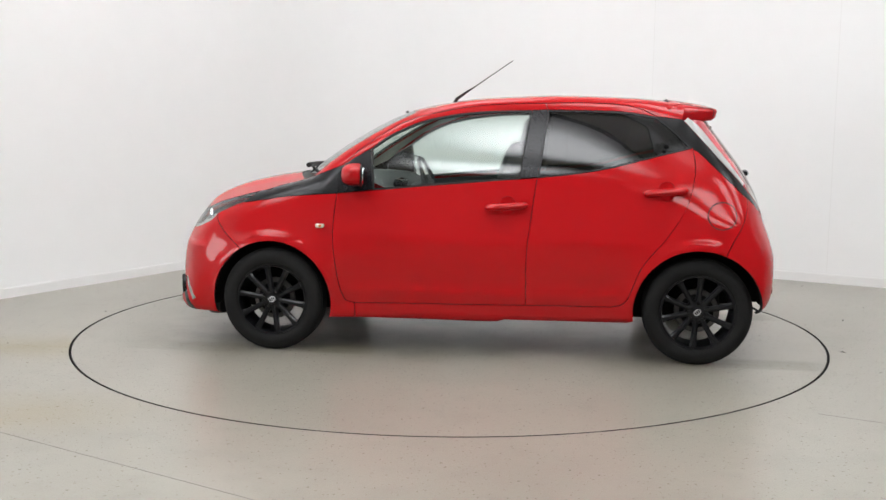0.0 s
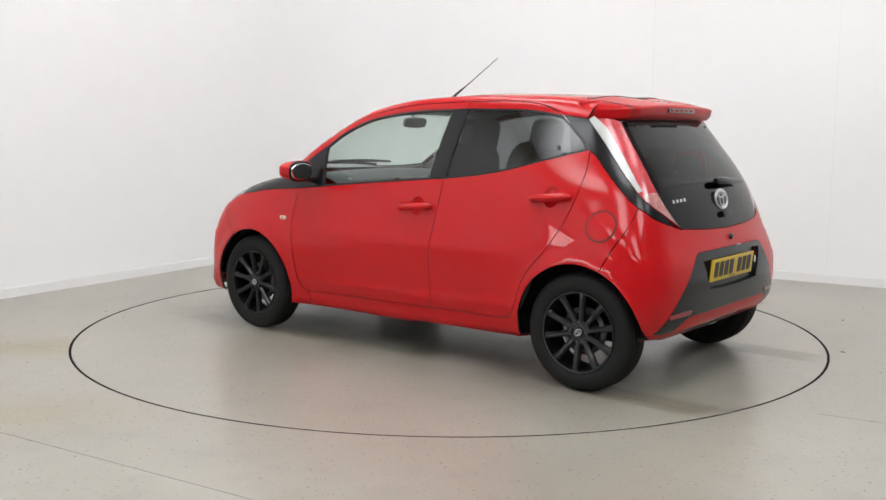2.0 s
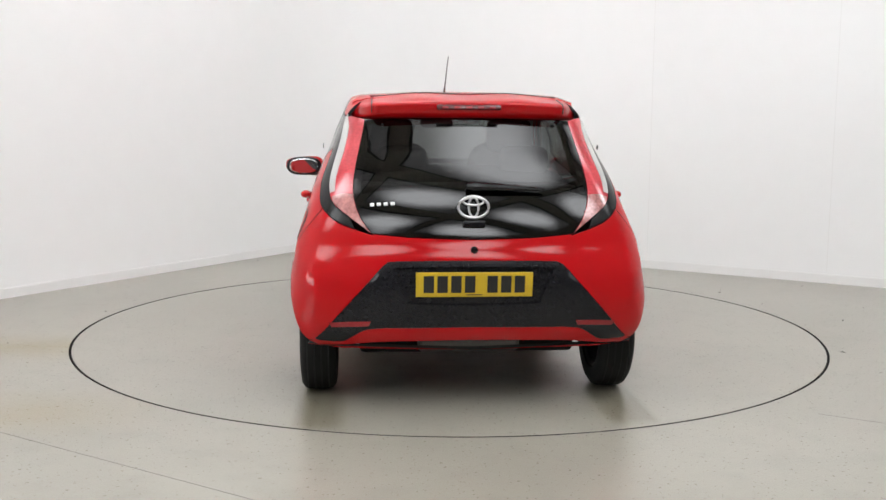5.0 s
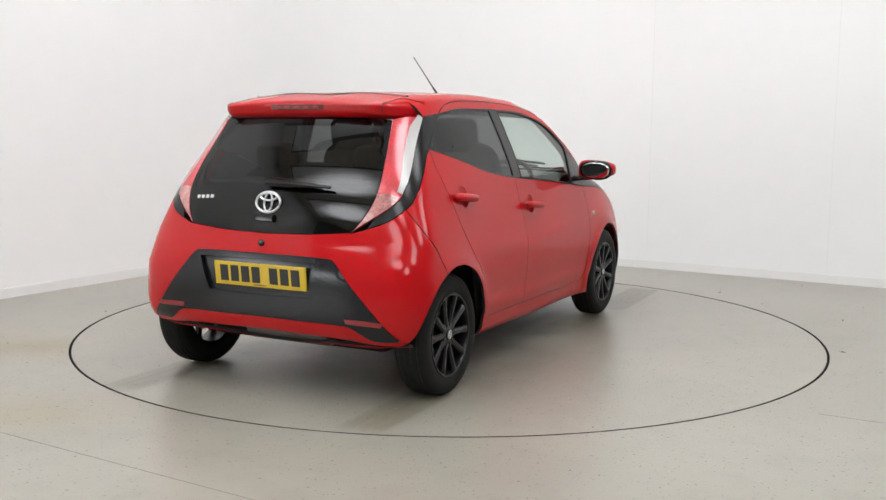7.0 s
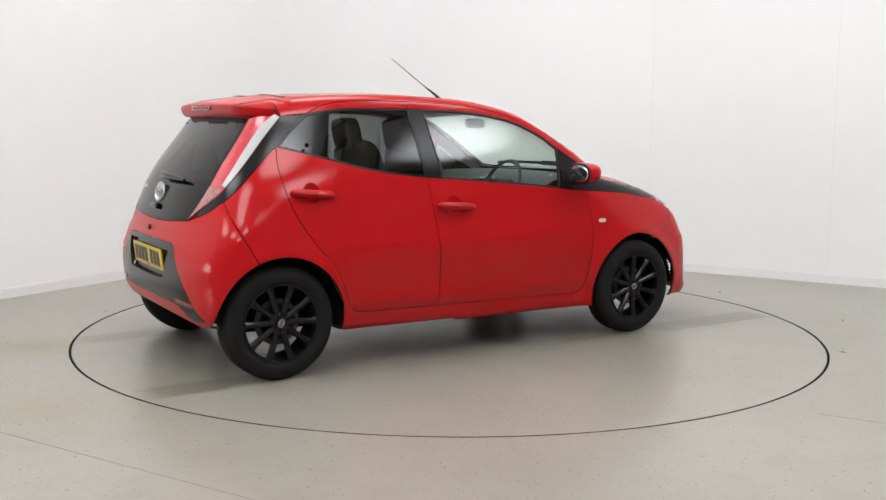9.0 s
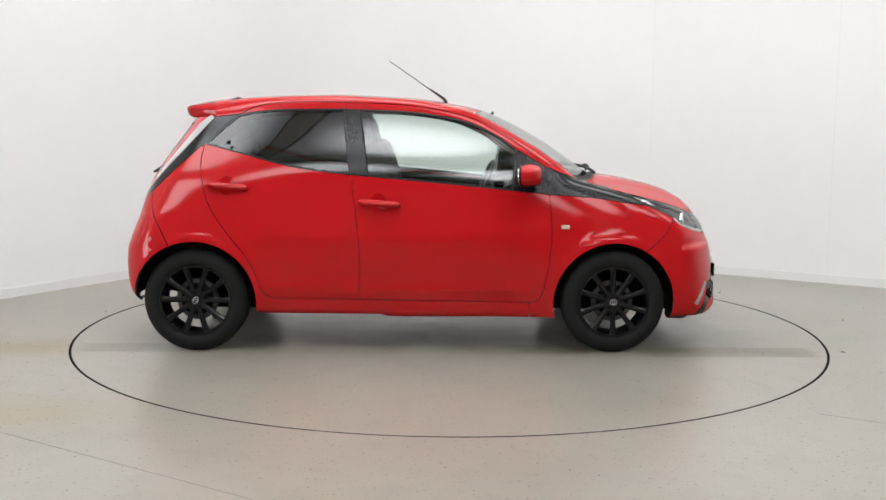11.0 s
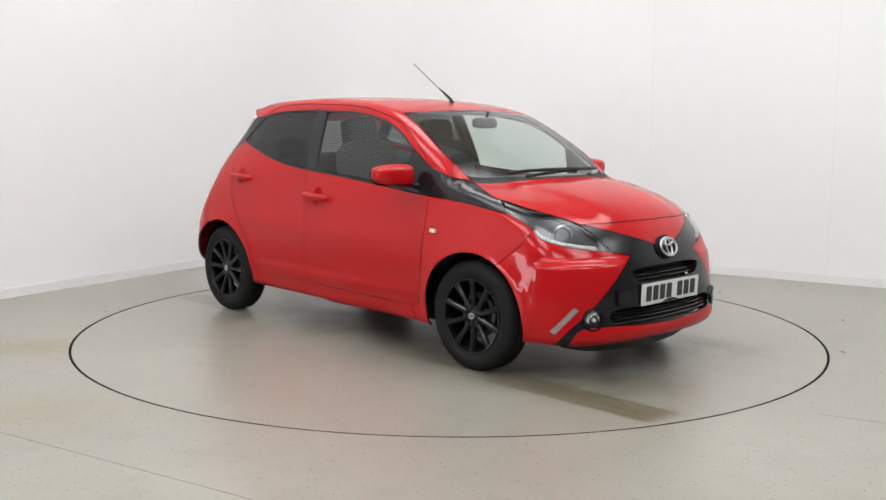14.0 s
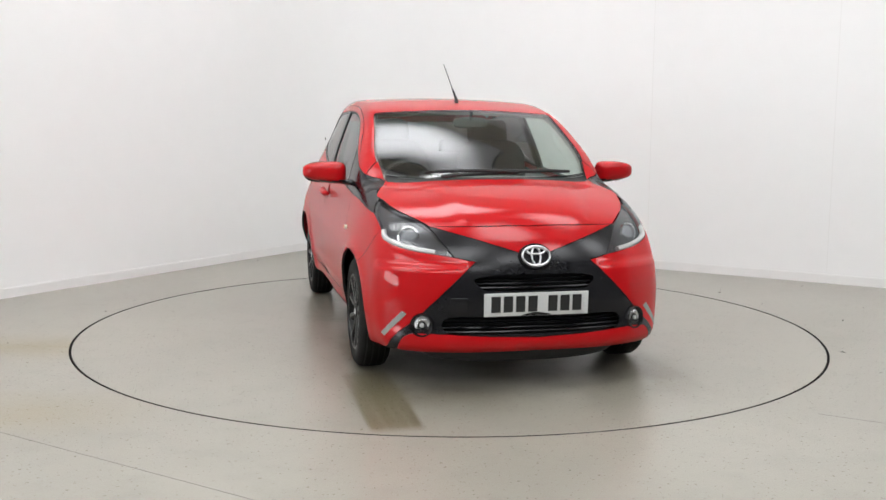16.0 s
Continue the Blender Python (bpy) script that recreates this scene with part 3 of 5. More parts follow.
window_bay("window_1", lambda s, off: plan(s, off), U, 8.7, 12.85, 0.8, 2.15, 1)
window_bay("window_2", lambda s, off: plan(SIDE - off, s), V, 0.15, 1.3, 0.8, 2.15, 1)


# ---- the car ----
car = tagged(new("car"), "small red five-door hatchback with black wheels and trim, on the turntable", "car")
AF, AR, R_ARCH = (1.17, 0.285), (-1.17, 0.285), 0.338


def arch(c, a0, a1, n=24, r=R_ARCH):
    return from_flat("S", np.array([(c[0] + r * math.cos(math.radians(a0 + (a1 - a0) * k / n)), c[1] + r * math.sin(math.radians(a0 + (a1 - a0) * k / n))) for k in range(n + 1)]))


# feature lines of the left flank, nose and tail
door_front = side([(0.80, 0.89), (0.813, 0.75), (0.812, 0.61), (0.79, 0.43), (0.765, 0.33), (0.745, 0.295), (0.70, 0.282)])
door_foot_1 = side([(0.70, 0.282), (0.2, 0.29), (-0.255, 0.297)])
door_foot_2 = side([(-0.255, 0.297), (-0.5, 0.301), (-0.72, 0.304)])
post = side([(-0.255, 0.297), (-0.257, 0.577), (-0.279, 0.793), (-0.305, 0.991)])
belt_1 = side([(-0.305, 0.991), (0.0, 0.966), (0.30, 0.939), (0.80, 0.89)])
belt_2 = side([(-1.128, 1.157), (-0.9, 1.10), (-0.69, 1.046), (-0.5, 1.013), (-0.305, 0.991)])
door_back = side([(-0.72, 0.304), (-0.775, 0.322), (-0.81, 0.375), (-0.852, 0.49), (-0.90, 0.57), (-0.997, 0.686), (-1.092, 0.838), (-1.136, 1.0), (-1.14, 1.09), (-1.128, 1.157)])
rail = side([(0.775, 1.045), (0.673, 1.139), (0.49, 1.262), (0.30, 1.33), (0.02, 1.378), (-0.339, 1.394), (-0.65, 1.394), (-0.83, 1.372), (-0.943, 1.322)])
light_top_1 = side([(0.617, 1.14), (0.49, 1.225), (0.30, 1.302), (0.02, 1.345), (-0.265, 1.355)])
light_top_b = side([(-0.265, 1.355), (-0.31, 1.3565), (-0.352, 1.358)])
light_top_2 = side([(-0.352, 1.358), (-0.687, 1.353), (-0.82, 1.342), (-0.943, 1.322)])
light_back = side([(-0.943, 1.322), (-1.04, 1.24), (-1.128, 1.157)])
strip_low = side([(0.80, 0.89), (1.064, 0.871), (1.22, 0.848), (1.352, 0.828)])
strip_top = side([(0.775, 1.045), (0.93, 0.988), (1.10, 0.939), (1.263, 0.893)])
strip_door = side([(0.80, 0.89), (0.79, 0.97), (0.775, 1.045)])
lamp_rear = side([(1.263, 0.893), (1.31, 0.86), (1.352, 0.828)])
lamp_top = line([(1.263, 0.672, 0.893), (1.44, 0.61, 0.86), (1.62, 0.49, 0.782), (1.70, 0.435, 0.715), (1.768, 0.385, 0.645)])
lamp_low = line([(1.768, 0.385, 0.645), (1.685, 0.54, 0.664), (1.61, 0.635, 0.686), (1.545, 0.682, 0.715), (1.50, 0.69, 0.765), (1.42, 0.70, 0.806), (1.352, 0.70, 0.828)], 8)
nose_seam = side([(1.505, 0.755), (1.49, 0.715), (1.43, 0.645), (1.344, 0.575)])
hood_lip = line([(1.636, 0.475, 0.785), (1.68, 0.36, 0.788), (1.715, 0.242, 0.79), (1.738, 0, 0.792)])
hood_corner = line([(1.005, 0.582, 0.966), (1.07, 0.608, 0.95), (1.146, 0.640, 0.934), (1.21, 0.662, 0.912), tuple(strip_top[-1])], 3)
hood_edge = np.vstack([hood_corner[:-1], line([tuple(strip_top[-1]), (1.44, 0.606, 0.862), (1.636, 0.475, 0.785)])])
hood_back = above([(1.165, 0), (1.15, 0.15), (1.10, 0.36), (1.035, 0.53), (1.005, 0.582)])
screen_low = above([(1.125, 0), (1.11, 0.15), (1.05, 0.36), (0.965, 0.55), (0.945, 0.585)])
screen_side = line([(0.945, 0.585, 1.0), (0.80, 0.60, 1.11), (0.60, 0.572, 1.25), (0.44, 0.548, 1.333), (0.395, 0.535, 1.352)])
screen_top = line([(0.395, 0.535, 1.352), (0.43, 0.38, 1.366), (0.455, 0.2, 1.372), (0.462, 0, 1.374)])
nose_low = line([(1.636, 0.475, 0.785), (1.70, 0.372, 0.755), (1.755, 0.25, 0.718), (1.80, 0.125, 0.683), (1.81, 0.06, 0.662), (1.812, 0, 0.655)])
beak = line([(1.768, 0.385, 0.645), (1.795, 0.33, 0.637), (1.806, 0.287, 0.628)])
cross = line([(1.806, 0.287, 0.628), (1.812, 0.34, 0.58), (1.808, 0.405, 0.517), (1.745, 0.55, 0.362), (1.63, 0.69, 0.20)])
lip_top = line([(1.69, 0.645, 0.21), (1.73, 0.59, 0.275), (1.80, 0.45, 0.283), (1.855, 0.25, 0.276), (1.88, 0, 0.27)])
glass_side = line([(-1.21, 0.482, 1.294), (-1.325, 0.515, 1.125), (-1.41, 0.534, 0.995), (-1.456, 0.527, 0.922), (-1.493, 0.498, 0.85), (-1.515, 0.45, 0.782)])
glass_low = line([(-1.515, 0.45, 0.782), (-1.54, 0.25, 0.768), (-1.557, 0, 0.763)])
lamp_out = line([(-1.085, 0.585, 1.308), (-1.20, 0.61, 1.19), (-1.30, 0.637, 1.075), (-1.375, 0.643, 0.985), (-1.435, 0.612, 0.905), (-1.515, 0.45, 0.782)])
trim_edge = line([(-1.128, 0.65, 1.157), (-1.165, 0.65, 1.137), (-1.27, 0.68, 1.035), (-1.375, 0.685, 0.93), (-1.43, 0.655, 0.876), (-1.472, 0.59, 0.826), (-1.52, 0.44, 0.775)])
n_cut = int(len(trim_edge) * 0.62)
tail_seam = line([tuple(trim_edge[n_cut]), (-1.375, 0.745, 0.753), (-1.30, 0.80, 0.597)])


def deg(c, p):
    return math.degrees(math.atan2(p[2] - c[1], p[0] - c[0])) % 360


a_f, a_r = deg(AF, nose_seam[-1]), deg(AR, tail_seam[-1])
fender_arch = arch(AF, 197, a_f)
bumper_arch = arch(AF, a_f, -15)
quarter_arch = arch(AR, a_r, -15)
tail_arch = arch(AR, 186, a_r)

def cup_line(hx, hz):
    return from_flat("S", np.array([(hx - 0.005 + 0.045 * math.cos(a), hz + 0.002 + 0.050 * math.sin(a)) for a in np.linspace(0, 2 * math.pi, 29)[:-1]]))


for sgn in (1, -1):
    fl = sgn < 0
    # wing
    wing = panel("front_wing", "S", [door_front, side([(0.70, 0.282), (0.70, 0.195)], 2), side([(0.70, 0.195), (0.845, 0.195)], 2), fender_arch,
                                     nose_seam[::-1], lamp_low[32:], strip_low[::-1]], RED, car, flip=fl)
    bm = bmesh.new()
    box(bm, (0.05, 0.016, 0.024), (0.888, sgn * 0.784, 0.713), bevel=0.0112)
    part("side_indicator", bm, material("indicator_lens", (0.72, 0.66, 0.52), 0.15, coat=1.0), wing, "small clear oval side indicator")
    bm = bmesh.new()
    lathe(bm, [(0.0005, 0.004), (0.008, 0.004), (0.009, 0.0)], (0.884, sgn * 0.7935, 0.713), seg=12)
    part("bulb", bm, AMBER, wing)
    # doors
    d1 = panel("front_door", "S", [door_front, door_foot_1, post, belt_1], RED, car, flip=fl, holes=[cup_line(-0.145, 0.838)])
    d2 = panel("rear_door", "S", [door_foot_2, door_back, belt_2, post[::-1]], RED, car, flip=fl, holes=[cup_line(-0.985, 0.927)])
    panel("upper_frame", "S", [rail[:30], side([(-0.339, 1.394), (-0.352, 1.358)], 2), light_top_b[::-1], light_top_1[::-1], side([(0.617, 1.14), (0.775, 1.045)], 3)], RED, d1, flip=fl, cell=0.02)
    panel("upper_frame", "S", [rail[30:], light_top_2[::-1], side([(-0.352, 1.358), (-0.339, 1.394)], 2)], RED, d2, flip=fl, cell=0.02)
    sill_1 = side([(-0.215, 0.985), (0.0, 0.978), (0.30, 0.951), (0.60, 0.922)])
    panel("window_glass", "S", [light_top_1, side([(-0.265, 1.355), (-0.215, 0.985)], 5), sill_1, side([(0.60, 0.922), (0.617, 1.14)], 4)], CLEAR, d1, "clear front door glass", 0.06, gap=0.016, skirt=0, proud=-0.006, flip=fl)
    seal_out = [light_top_1, side([(-0.265, 1.355), (-0.21, 0.984)], 5), side([(-0.21, 0.984), (0.0, 0.967), (0.30, 0.94), (0.60, 0.912)]), side([(0.60, 0.912), (0.617, 1.14)], 4)]
    seal_hole = from_flat("S", tidy(shrink(tidy(to_flat("S", np.vstack(seal_out)), 0.004), 0.018), 0.004))
    panel("window_seal", "S", seal_out, RUBBER_GAP_BLACK, d1, "black rubber window surround", 0.03, gap=0.001, proud=0.001, holes=[seal_hole], flip=fl)
    panel("mirror_base", "S", [side([(0.80, 0.892), (0.78, 1.035), (0.775, 1.045), (0.70, 1.09), (0.622, 1.136)]), side([(0.617, 1.135), (0.60, 0.915)], 4), side([(0.60, 0.913), (0.80, 0.892)], 4)], BLACK_TRIM, d1, "black mirror triangle", 0.03, flip=fl)
    panel("door_post", "S", [light_top_b, side([(-0.352, 1.358), (-0.306, 0.995)], 5), side([(-0.306, 0.993), (-0.21, 0.986)], 2), side([(-0.21, 0.986), (-0.265, 1.355)], 5)], BLACK_TRIM, d1, "black door post trim", 0.03, flip=fl)
    q_out = [light_top_2, light_back, belt_2, side([(-0.305, 0.992), (-0.352, 1.358)], 5)]
    q_hole = from_flat("S", tidy(shrink(tidy(to_flat("S", np.vstack(q_out)), 0.004), 0.02), 0.004))
    panel("window_seal", "S", q_out, BLACK_TRIM, d2, "black window surround", 0.03, gap=0.001, holes=[q_hole], flip=fl)
    panel("window_glass", "S", q_out, TINTED, d2, "dark tinted rear door glass", 0.06, gap=0.014, skirt=0, proud=-0.004, flip=fl)
    bm = bmesh.new()
    lathe(bm, [(0.0005, 0.003), (0.011, 0.003), (0.012, 0.0)], (-0.985, sgn * 0.683, 1.165), seg=16)
    part("catch_button", bm, BLACK_GLOSS, d2)
    # handles
    for d, hx, hz, hy, tilt in ((d1, -0.145, 0.838, 0.774, 4.0), (d2, -0.985, 0.927, 0.752, 5.0)):
        bm = bmesh.new()
        pts = smooth_curve([(-0.108, -0.004, -0.002), (-0.09, 0.014, 0.0), (0.0, 0.024, 0.0), (0.09, 0.014, 0.0), (0.108, -0.004, -0.002)], 5)
        tube(bm, pts, [0.010 + 0.012 * min(1, 4 * k / 20, 4 * (20 - k) / 20) for k in range(21)], 12, 0.85)
        bmesh.ops.transform(bm, matrix=pose(hx, hy, hz, 0, tilt, 0), verts=bm.verts)
        if fl:
            bmesh.ops.scale(bm, vec=(1, -1, 1), verts=bm.verts)
        h = part("handle", bm, RED, d, "red body-coloured pull handle")
        panel("handle_cup", "S", [cup_line(hx, hz)], RED, d, "rounded hollow behind the handle", 0.014, gap=-0.002, skirt=0, proud=-0.0005, flip=fl, bowl=0.015)
    if fl:
        bm = bmesh.new()
        lathe(bm, [(0.0005, 0.004), (0.009, 0.004), (0.010, 0.0)], (-0.232, -0.792, 0.846), seg=16)
        part("key_lock", bm, METAL, d1, "chrome key lock")
    # flank behind the doors, with the sill
    quarter = panel("side_panel", "S", [side([(0.70, 0.195), (0.70, 0.282)], 2), door_foot_1, door_foot_2, door_back, trim_edge[:n_cut + 1], tail_seam, quarter_arch, side([(-0.845, 0.195), (-0.3, 0.192), (0.3, 0.192), (0.70, 0.195)])], RED, car, flip=fl)
    if not fl:
        for r, mt in ((0.0765, RUBBER_GAP_BLACK), (0.0705, RED)):
            c = from_flat("S", np.array([(-1.279 + r * math.cos(a), 0.806 + r * 0.95 * math.sin(a)) for a in np.linspace(0, 2 * math.pi, 49)[:-1]]))
            panel("fuel_flap" if mt is RED else "flap_gap", "S", [c], mt, quarter, "", 0.03, gap=0, skirt=0.003, proud=0.0032 if mt is RED else 0.0016)
    panel("pillar_trim", "S", [light_back[::-1], side([(-0.943, 1.322), (-1.085, 1.308)], 3), lamp_out[:-3], trim_edge[::-1][3:]], BLACK_GLOSS, car, "gloss black corner pillar trim", 0.03, flip=fl)
    panel("cowl_trim", "S", [strip_low, lamp_rear[::-1], strip_top[::-1], strip_door[::-1]], BLACK_TRIM, car, "dark grey blade from lamp to mirror", 0.03, flip=fl)
    panel("windscreen_pillar", "S", [rail[:19], above([tuple(rail[18][:2]), (0.395, 0.535)], 3), screen_side[4:][::-1], above([tuple(screen_side[4][:2]), tuple(strip_top[5][:2])], 3), strip_top[:6][::-1]], RED, car, flip=fl, cell=0.025)
    panel("pillar_foot", "T", [strip_top[5:], hood_corner[::-1], above([(1.005, 0.582), (0.945, 0.585)], 3), screen_side[:5], above([tuple(screen_side[4][:2]), tuple(strip_top[5][:2])], 3)], RED, car, "red foot of the windscreen pillar", flip=fl, cell=0.02)
    # nose corner and head lamp
    corner_panel = panel("bumper_corner", "F", [beak, cross, line([(1.63, 0.69, 0.20), (1.56, 0.725, 0.197), (1.498, 0.75, 0.197)]), bumper_arch[::-1], nose_seam[::-1], lamp_low[:34][::-1]], RED, car, "red angular bumper corner", flip=fl, cell=0.03)
    lamp = panel("head_lamp", "F", [lamp_top, lamp_low, lamp_rear[::-1]], LENS, car, "clear head lamp with chrome ring", 0.03, gap=0.003, skirt=0, flip=fl)
    panel("lamp_bowl", "F", [lamp_top, lamp_low, lamp_rear[::-1]], material("lamp_inner", (0.035, 0.035, 0.038), 0.3, metal=0.3), lamp, "dark lamp housing", 0.03, gap=0.001, skirt=0.0, proud=-0.03, flip=fl)
    bm = bmesh.new()
    pts = lamp_low[4:30]
    nn = slope(pts)
    up = np.array((0, 0, 0.014))
    tube(bm, [tuple((p - m * 0.018 + up) * (1, sgn, 1)) for p, m in zip(pts, nn)], 0.0135, 8)
    part("day_light_bar", bm, WHITE_GUIDE, lamp, "white daytime light bar")
    centre = snap(np.array([(1.60, 0.575, 0.738)]))[0]
    ax = slope(np.array([centre]))[0]
    bm = bmesh.new()
    lathe(bm, [(0.052, 0.0), (0.054, 0.012), (0.047, 0.014), (0.044, 0.006)], axis="z", seg=32, close=True)
    tilt = Vector((0.92, 0.36, 0.12)).to_track_quat("Z", "Y").to_matrix().to_4x4()
    m = Matrix.Translation(centre - ax * 0.032) @ tilt
    bmesh.ops.transform(bm, matrix=m, verts=bm.verts)
    if fl:
        bmesh.ops.scale(bm, vec=(1, -1, 1), verts=bm.verts)
    part("chrome_ring", bm, METAL, lamp, "chrome projector ring")
    bm = bmesh.new()
    bmesh.ops.create_uvsphere(bm, u_segments=24, v_segments=12, radius=0.042)
    bmesh.ops.scale(bm, vec=(1, 1, 0.4), verts=bm.verts)
    bmesh.ops.transform(bm, matrix=m, verts=bm.verts)
    if fl:
        bmesh.ops.scale(bm, vec=(1, -1, 1), verts=bm.verts)
    part("projector", bm, material("projector_glass", (0.25, 0.26, 0.28), 0.05, coat=1.0), lamp, "round projector lens")
    # day running strip and fog lamp
    ends = to_flat("F", snap(np.array([(1.65, 0.70, 0.268), (1.70, 0.60, 0.382)])))
    run = ends[1] - ends[0]
    across = np.array((-run[1], run[0])) / np.hypot(*run) * 0.0115
    drl = from_flat("F", np.array([ends[0] - across, ends[0] + run * 0.5 - across, ends[1] - across, ends[1] + across, ends[0] + run * 0.5 + across, ends[0] + across]))
    panel("running_light", "F", [drl], material("running_lens", (0.24, 0.235, 0.22), 0.12, coat=1.0, grain=0.25, scale=220), corner_panel, "slanted clear running light", 0.02, gap=0, skirt=0.006, proud=0.003, flip=fl)
    seat_at = snap(np.array([(1.76, 0.533, 0.325)]))
    out_way = slope(seat_at)[0] * (1, sgn, 1)
    fog_m = Matrix.Translation(Vector(seat_at[0] * (1, sgn, 1)) + Vector(out_way) * 0.0) @ Vector((out_way[0], out_way[1] * 0.9, 0.0)).to_track_quat("X", "Z").to_matrix().to_4x4()
    fog = None
    for nm, mt, pr, lb in (("fog_lamp", BLACK_GLOSS, [(0.058, -0.03), (0.058, 0.008), (0.054, 0.014), (0.047, 0.012), (0.045, -0.004)], "round fog lamp in a gloss black bezel"),
                           ("lens", LENS, [(0.0005, 0.018), (0.02, 0.016), (0.036, 0.009), (0.046, -0.002)], ""),
                           ("reflector", METAL, [(0.0005, -0.006), (0.016, -0.003), (0.030, 0.002), (0.045, -0.002)], "chrome reflector"),
                           ("bulb", WHITE_GUIDE, [(0.0005, 0.010), (0.010, 0.008), (0.011, -0.004)], "")):
        bm = bmesh.new()
        lathe(bm, pr, axis="x", seg=32)
        bmesh.ops.transform(bm, matrix=fog_m, verts=bm.verts)
        made = part(nm, bm, mt, fog or car, lb)
        fog = fog or made
    # tail lamp
    tail = panel("tail_lamp", "R", [line([(-1.085, 0.585, 1.308), (-1.15, 0.535, 1.304), (-1.21, 0.482, 1.294)]), glass_side, lamp_out[::-1]], RED_LENS, car, "tall red and clear tail lamp", 0.02, gap=0.002, flip=fl)
    guide_in = lamp_out[:21]
    nn = slope(guide_in)
    t = np.gradient(guide_in, axis=0)
    acr = np.cross(nn, t)
    acr /= np.linalg.norm(acr, axis=1)[:, None]
    acr *= np.sign(np.sum(acr * (-1, 0, 0), 1))[:, None]
    w = np.interp(np.arange(len(guide_in)), (0, 3, 10, 20), (0.03, 0.052, 0.048, 0.028))[:, None]
    guide_out = snap(guide_in + acr * w)
    panel("light_guide", "R", [guide_in, guide_out[::-1]], WHITE_GUIDE, tail, "white light guide along the lamp edge", 0.02, gap=0.002, skirt=0.004, proud=0.002, flip=fl)
    clear = line([(-1.405, 0.63, 0.945), (-1.425, 0.575, 0.962), (-1.44, 0.524, 0.955)])
    low_in = glass_side[15:]
    low_out = lamp_out[[i for i, p in enumerate(lamp_out) if p[2] < 0.935]]
    panel("reversing_lens", "R", [clear, low_in, low_out[::-1]], PINK_LENS, tail, "clear pinkish lower lens", 0.02, gap=0.004, skirt=0.003, proud=0.0015, flip=fl)
    # door mirror
    mir = new("door_mirror")
    mir.parent = d1
    tagged(mir, "red door mirror on a black foot")
    bm = bmesh.new()
    bmesh.ops.create_uvsphere(bm, u_segments=32, v_segments=20, radius=1)
    for v in bm.verts:
        x, y, z = v.co
        x, y, z = (math.copysign(abs(c) ** e, c) for c, e in ((x, 0.72), (y, 0.5 if y < 0 else 0.78), (z, 0.55)))
        back = x < 0
        v.co = (x * (0.03 if back else 0.085), y * 0.122, z * (0.060 if z > 0 else 0.056) * (1 - 0.2 * y) + 0.006 * y)
    bmesh.ops.transform(bm, matrix=pose(0.655, 0.873, 1.0, 0, 0, 12), verts=bm.verts) if not fl else bmesh.ops.transform(bm, matrix=pose(0.655, -0.873, 1.0, 0, 0, -12) @ Matrix.Diagonal((1, -1, 1, 1)), verts=bm.verts)
    for f in bm.faces:
        f.material_index = 1 if f.calc_center_median().z < 0.958 else 0
    part("mirror_shell", bm, RED, mir).data.materials.append(BLACK_TRIM)
    bm = bmesh.new()
    bmesh.ops.create_uvsphere(bm, u_segments=32, v_segments=16, radius=1)
    for v in bm.verts:
        x, y, z = v.co
        v.co = (max(-1, min(1, 3 * x)) * 0.005, math.copysign(abs(y) ** 0.8, y) * 0.094, math.copysign(abs(z) ** 0.8, z) * 0.047)
    bmesh.ops.transform(bm, matrix=pose(0.6205, sgn * 0.879, 1.0, 0, -3, sgn * 9), verts=bm.verts)
    part("mirror_glass", bm, MIRROR, mir, "mirror glass")
    bm = bmesh.new()
    bmesh.ops.create_uvsphere(bm, u_segments=32, v_segments=16, radius=1)
    for v in bm.verts:
        x, y, z = v.co
        v.co = (x * 0.012, math.copysign(abs(y) ** 0.75, y) * 0.112, math.copysign(abs(z) ** 0.75, z) * 0.060)
    bmesh.ops.transform(bm, matrix=pose(0.632, sgn * 0.877, 1.0, 0, -1, sgn * 11), verts=bm.verts)
    part("mirror_bezel", bm, BLACK_TRIM, mir, "black mirror surround")
    bm = bmesh.new()
    tube(bm, smooth_curve([(0.69, sgn * 0.70, 0.945), (0.675, sgn * 0.75, 0.945), (0.665, sgn * 0.81, 0.95), (0.66, sgn * 0.88, 0.952)], 4), [0.036, 0.034, 0.032, 0.030, 0.028, 0.027, 0.026, 0.026, 0.026, 0.024, 0.02, 0.016, 0.01][:13], 12, 0.55)
    part("mirror_foot", bm, BLACK_TRIM, mir, "black mirror foot")

# middle panels
hood = panel("bonnet", "T", [mirrored(hood_lip[::-1])[::1], hood_edge[::-1], mirrored(hood_back)[::-1], (hood_edge * (1, -1, 1))], RED, car, cell=0.04)
screen = panel("windscreen", "T", [mirrored(screen_low[::1]), screen_side, mirrored(screen_top[::-1])[::-1], (screen_side * (1, -1, 1))[::-1]], SCREEN, car, "clear windscreen", 0.06, gap=0.004, skirt=0)
roof_half = np.vstack([above([(0.395, 0.535), tuple(rail[18][:2])], 3), rail[19:], line([(-0.943, 0.585, 1.322), (-1.01, 0.58, 1.316), (-1.075, 0.575, 1.308)])])
roof_back = line([(-1.075, 0.575, 1.308), (-1.085, 0.53, 1.352), (-1.085, 0.455, 1.398), (-1.03, 0.35, 1.418), (-1.01, 0.25, 1.427), (-1.04, 0.12, 1.428), (-1.045, 0, 1.43)])
roof = panel("roof", "T", [mirrored(screen_top[::-1]), roof_half, mirrored(roof_back[::-1])[::-1], (roof_half * (1, -1, 1))[::-1]], RED, car, cell=0.045)
